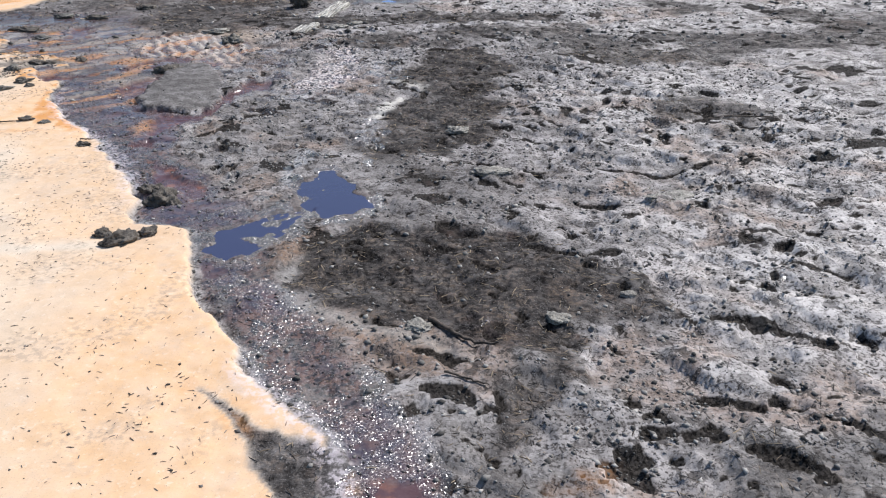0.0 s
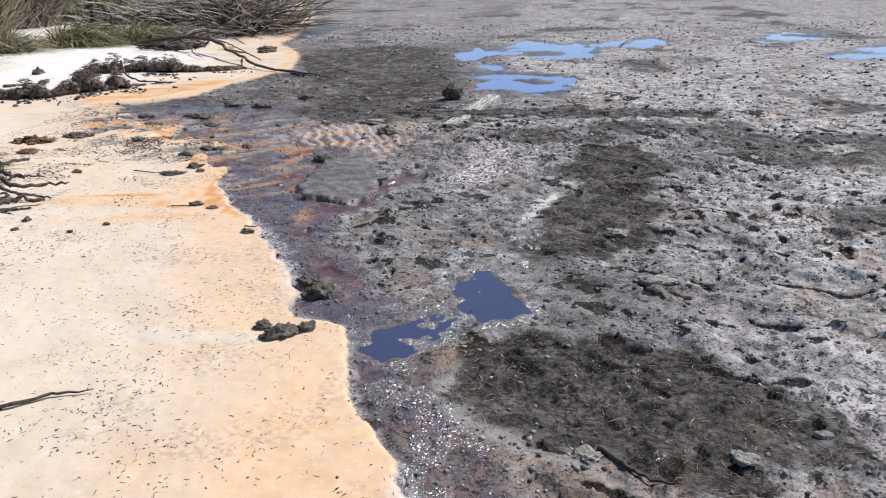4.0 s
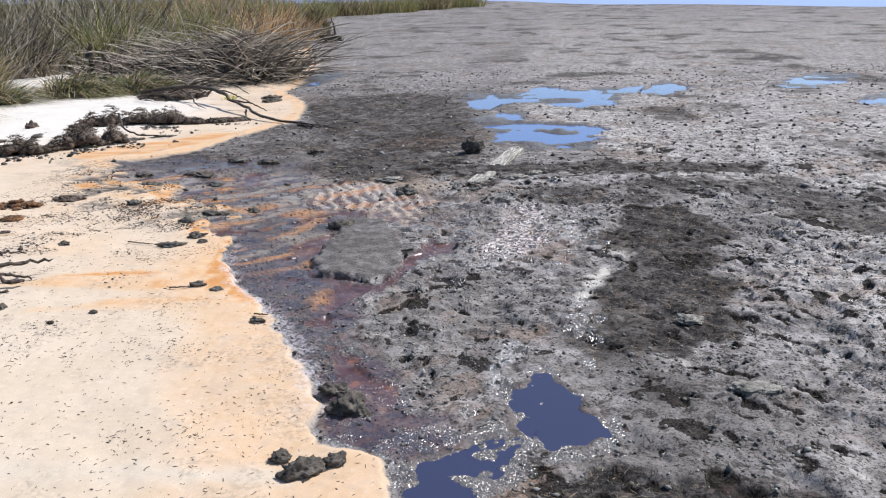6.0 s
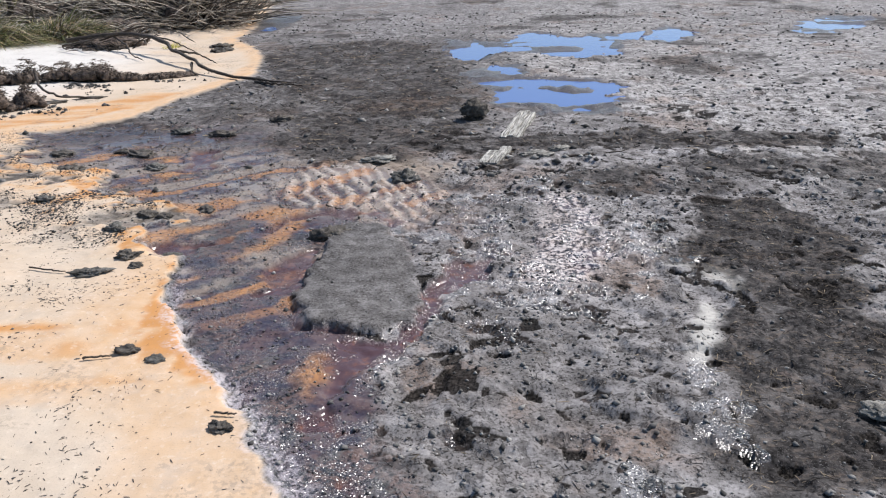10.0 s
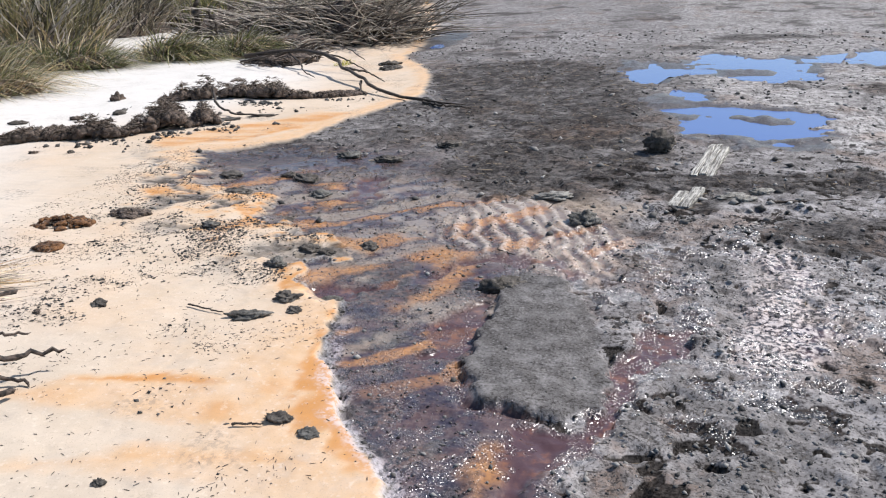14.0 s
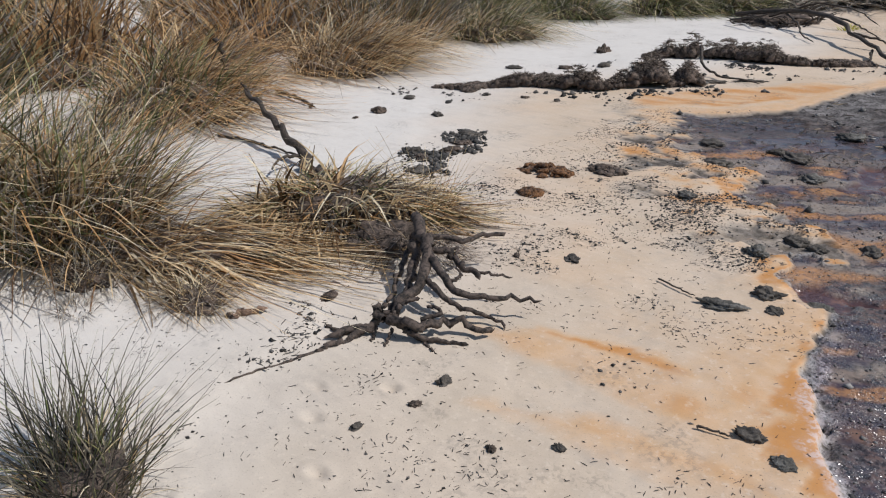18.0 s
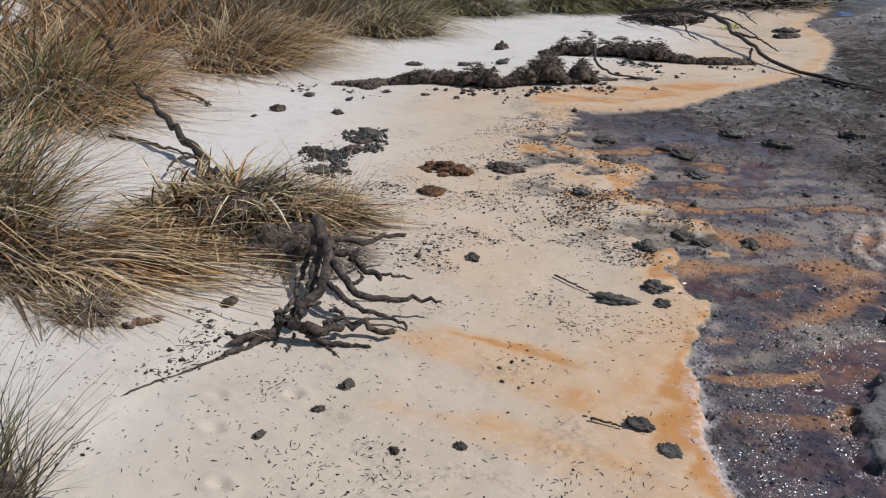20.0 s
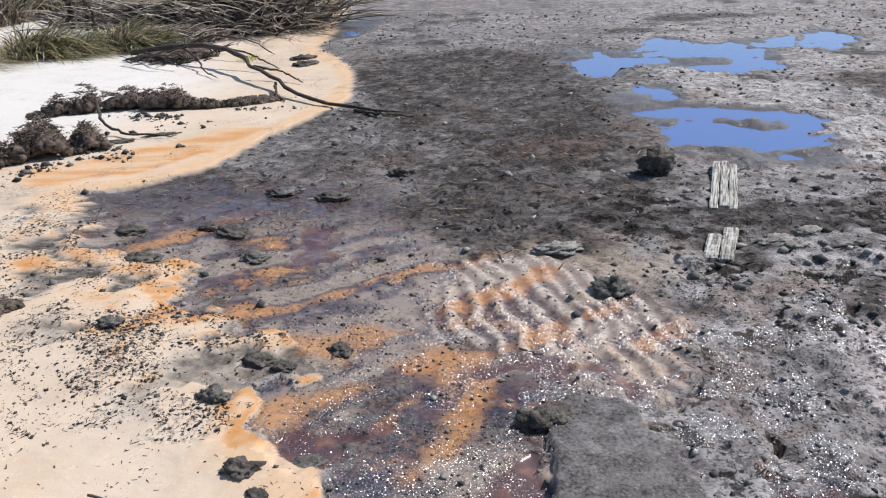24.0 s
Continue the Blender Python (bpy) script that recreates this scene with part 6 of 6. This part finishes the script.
tussock(-6.1, 13.9, 0.12, 0.1, [("green_foliage", 60, 0.08, 0.2, (0, 0), 1.0, 0.3, 0.012, SHOOT)], None, "few bright yellow-green shoots on bare sand", seed=120)
for k, (x, y, h, r) in enumerate([(-10.6, 17.2, 0.8, 0.07), (-10.2, 17.0, 0.6, 0.05), (-9.6, 16.2, 0.5, 0.04)]):
    ob = base("dead_stump", x, y, "dark broken stump standing in dead brush", "stump", "dead stumps")
    stem_from([(x, y, 0), (x + 0.05, y, h * 0.6), (x + 0.02, y, h)], r, r * 0.6, 130 + k, ob, "stem", TWIG, ob.location)

# ---- loose litter, past counting ----
def sample(n, x0, x1, y0, y1, weight, seed, power=1.0):
    """n places in the rectangle, kept by weight(x, y, soils), with more of them nearer the path."""
    rng = np.random.default_rng(seed)
    x = rng.uniform(x0, x1, n * 4)
    y = y0 + (y1 - y0) * rng.uniform(0, 1, n * 4) ** power
    h, a, b, c = terrain(x, y)[:4]
    keep = rng.uniform(0, 1, n * 4) < weight(x, y, a, b, c)
    x, y, h = x[keep][:n], y[keep][:n], h[keep][:n]
    return np.stack([x, y, h], 1), rng


def crumbs(name, n, rect, weight, seed, lo, hi, material, label, power=1.0, flat=0.7):
    pos, rng = sample(n, *rect, weight, seed, power)
    m = len(pos)
    s = lo * (hi / lo) ** (rng.uniform(0, 1, m) ** 2.2)
    size = np.stack([s * rng.uniform(0.8, 1.6, m), s, s * flat], 1)
    pos[:, 2] += s * 0.2
    scatter(name, pos, rng.uniform(0, 6.3, m), rng.normal(0, 0.3, m), size, OCTA, OCTA_F, material, label, "mud")


def bits(name, n, rect, weight, seed, lo, hi, thick, material, label, power=1.0, tilt=0.06):
    pos, rng = sample(n, *rect, weight, seed, power)
    m = len(pos)
    l = rng.uniform(lo, hi, m) * 0.5
    t = thick * rng.uniform(0.6, 1.5, m)
    scatter(name, pos + [0, 0, 0.001], rng.uniform(0, 6.3, m), rng.normal(0, tilt, m), np.stack([l, t, t], 1), BIT, BIT_F, material, label, "litter")


def on_mud(x, y, a, b, c):
    return (1 - a[0]) * (1 - c[0]) * (1 - 0.85 * a[3]) * (1 - 0.9 * c[1]) * (1 - 0.75 * b[0]) * (1 - 0.75 * a[2]) * (0.3 + 0.7 * step(-0.3, 0.5, fbm(x, y, 3, 3, 51)))


def on_wet(x, y, a, b, c):
    return (1 - a[0]) * np.clip(a[2] * 1.2, 0, 1) * (1 - a[3]) * (1 - 0.9 * c[0]) * (1 - 0.6 * c[2])


def on_black(x, y, a, b, c):
    return (1 - a[0]) * (1 - c[0]) * (1 - a[3]) * np.clip(0.10 + b[0], 0, 1) * (0.25 + 0.75 * step(-0.2, 0.4, fbm(x, y, 4, 2, 52)))


def on_sand(x, y, a, b, c):
    drift = step(0.2, 0.6, fbm(x, y, 2.3, 5, 53)) * step(4.4, 5.6, y) + 0.12 + 0.16 * step(4.5, 3.0, y) + 0.7 * step(0.3, 0.6, fbm(x, y, 3.5, 4, 54)) + 0.5 * step(6, 7.5, y)
    return a[0] * np.clip(drift, 0, 1) * (0.4 + 0.6 * step(-0.1, 0.45, fbm(x, y, 1.7, 4, 62)))


crumbs("mud_crumbs", 22000, (-3.2, 3.0, 0.2, 7.5), on_mud, 61, 0.0025, 0.014, CRUMB, "grey and black crumbs of dried mud", 1.4)
crumbs("far_mud_crumbs", 8000, (-6.0, 7.0, 7.0, 19.0), on_mud, 62, 0.005, 0.032, CRUMB, "crumbly clods over the far mud", 1.5)
crumbs("wet_grit", 12000, (-4.2, 0.5, 0.6, 8.2), on_wet, 63, 0.0016, 0.008, WETBITS, "glistening wet grit at the water's edge", 1.0, 0.5)
bits("broken_straw", 12000, (-1.5, 2.5, 0.4, 7.0), on_black, 64, 0.012, 0.05, 0.0012, STRAWBITS, "broken straw and rootlets on black litter", 1.2, 0.25)
bits("far_litter", 1800, (-5.5, 0.5, 7.5, 14.5), on_black, 65, 0.03, 0.09, 0.003, STRAWBITS, "dark litter on the northern mud", 1.0, 0.3)
bits("sand_litter", 20000, (-5.4, 0.2, 0.6, 8.6), on_sand, 66, 0.005, 0.022, 0.0011, NEEDLE, "dark needles drifted over the sand", 0.8)
crumbs("sand_specks", 16000, (-5.4, 0.2, 0.6, 8.8), on_sand, 67, 0.0012, 0.0065, NEEDLE, "dark specks drifted over the sand", 0.7, 0.4)


def on_bank(x, y, a, b, c):
    return a[0] * np.exp(-(along(x + 0.12 * fbm(x, y, 2.5, 3, 55), y, BANK, 0.8) / 0.09) ** 2) * step(-0.4, 0.2, fbm(x, y, 2.1, 3, 56))


def on_edge(x, y, a, b, c):
    return np.clip(a[0] + 0.4, 0, 1) * step(5.8, 6.6, y) * step(8.6, 7.8, y) * step(0.1, 0.45, fbm(x, y, 2.6, 4, 57)) * np.clip(a[1] + 0.25, 0, 1)


bits("bank_litter", 5000, (-6.6, -3.4, 2.4, 7.0), on_bank, 68, 0.012, 0.05, 0.0017, NEEDLE, "line of dark rootlets along the sand bank", 1.0, 0.3)
crumbs("bank_crumbs", 6000, (-6.6, -3.4, 2.4, 7.0), on_bank, 69, 0.003, 0.013, NEEDLE, "line of dark crumbs along the sand bank")
crumbs("edge_crumbs", 5000, (-5.0, -2.4, 5.8, 8.6), on_edge, 70, 0.002, 0.010, NEEDLE, "dark crumbs of peat strewn over stained sand")


def on_drift(x, y, a, b, c):
    return a[0] * step(0.12, 0.42, fbm(x, y, 3.2, 5, 53) + 0.15 * fbm(x, y, 9, 3, 23)) * step(4.6, 6.0, y) * np.clip(0.25 + a[1], 0, 1)


crumbs("drift_crumbs", 14000, (-5.2, -2.2, 4.6, 8.8), on_drift, 73, 0.0025, 0.012, NEEDLE, "dark grey crumbs drifted in patches over the sand", 1.0, 0.5)
bits("drift_litter", 5000, (-5.2, -2.2, 4.6, 8.8), on_drift, 74, 0.008, 0.03, 0.0014, NEEDLE, "dark needles drifted in patches over the sand")
BAND = [-5.35, 5.75, -5.55, 6.05, -5.8, 6.3, -5.8, 6.6, -6.0, 6.9]
EDGE_A = [-7.7, 7.95, -6.9, 8.3, -6.3, 8.75, -5.5, 9.45]
EDGE_B = [-6.75, 10.0, -6.1, 10.15, -5.6, 10.6, -4.75, 11.35]


def on_band(x, y, a, b, c):
    return np.exp(-(along(x + 0.06 * fbm(x, y, 4, 3, 58), y, BAND, 0.6) / 0.11) ** 2) * step(-0.3, 0.3, fbm(x, y, 6, 3, 59))


def by_ledges(x, y, a, b, c):
    d = np.minimum(along(x, y, EDGE_A, 1.0), along(x, y, EDGE_B, 1.0))
    return a[0] * 0.5 * np.exp(-(d / 0.3) ** 2) * step(-0.1, 0.5, fbm(x, y, 3, 3, 60))


crumbs("band_crumbs", 5000, (-6.3, -5.1, 5.6, 7.1), on_band, 71, 0.005, 0.03, NEEDLE, "curved band of dark peat crumbs on white sand")
crumbs("ledge_crumbs", 5000, (-8.2, -4.4, 7.5, 11.8), by_ledges, 72, 0.006, 0.04, NEEDLE, "loose dark crumbs fallen from the peat ledges")
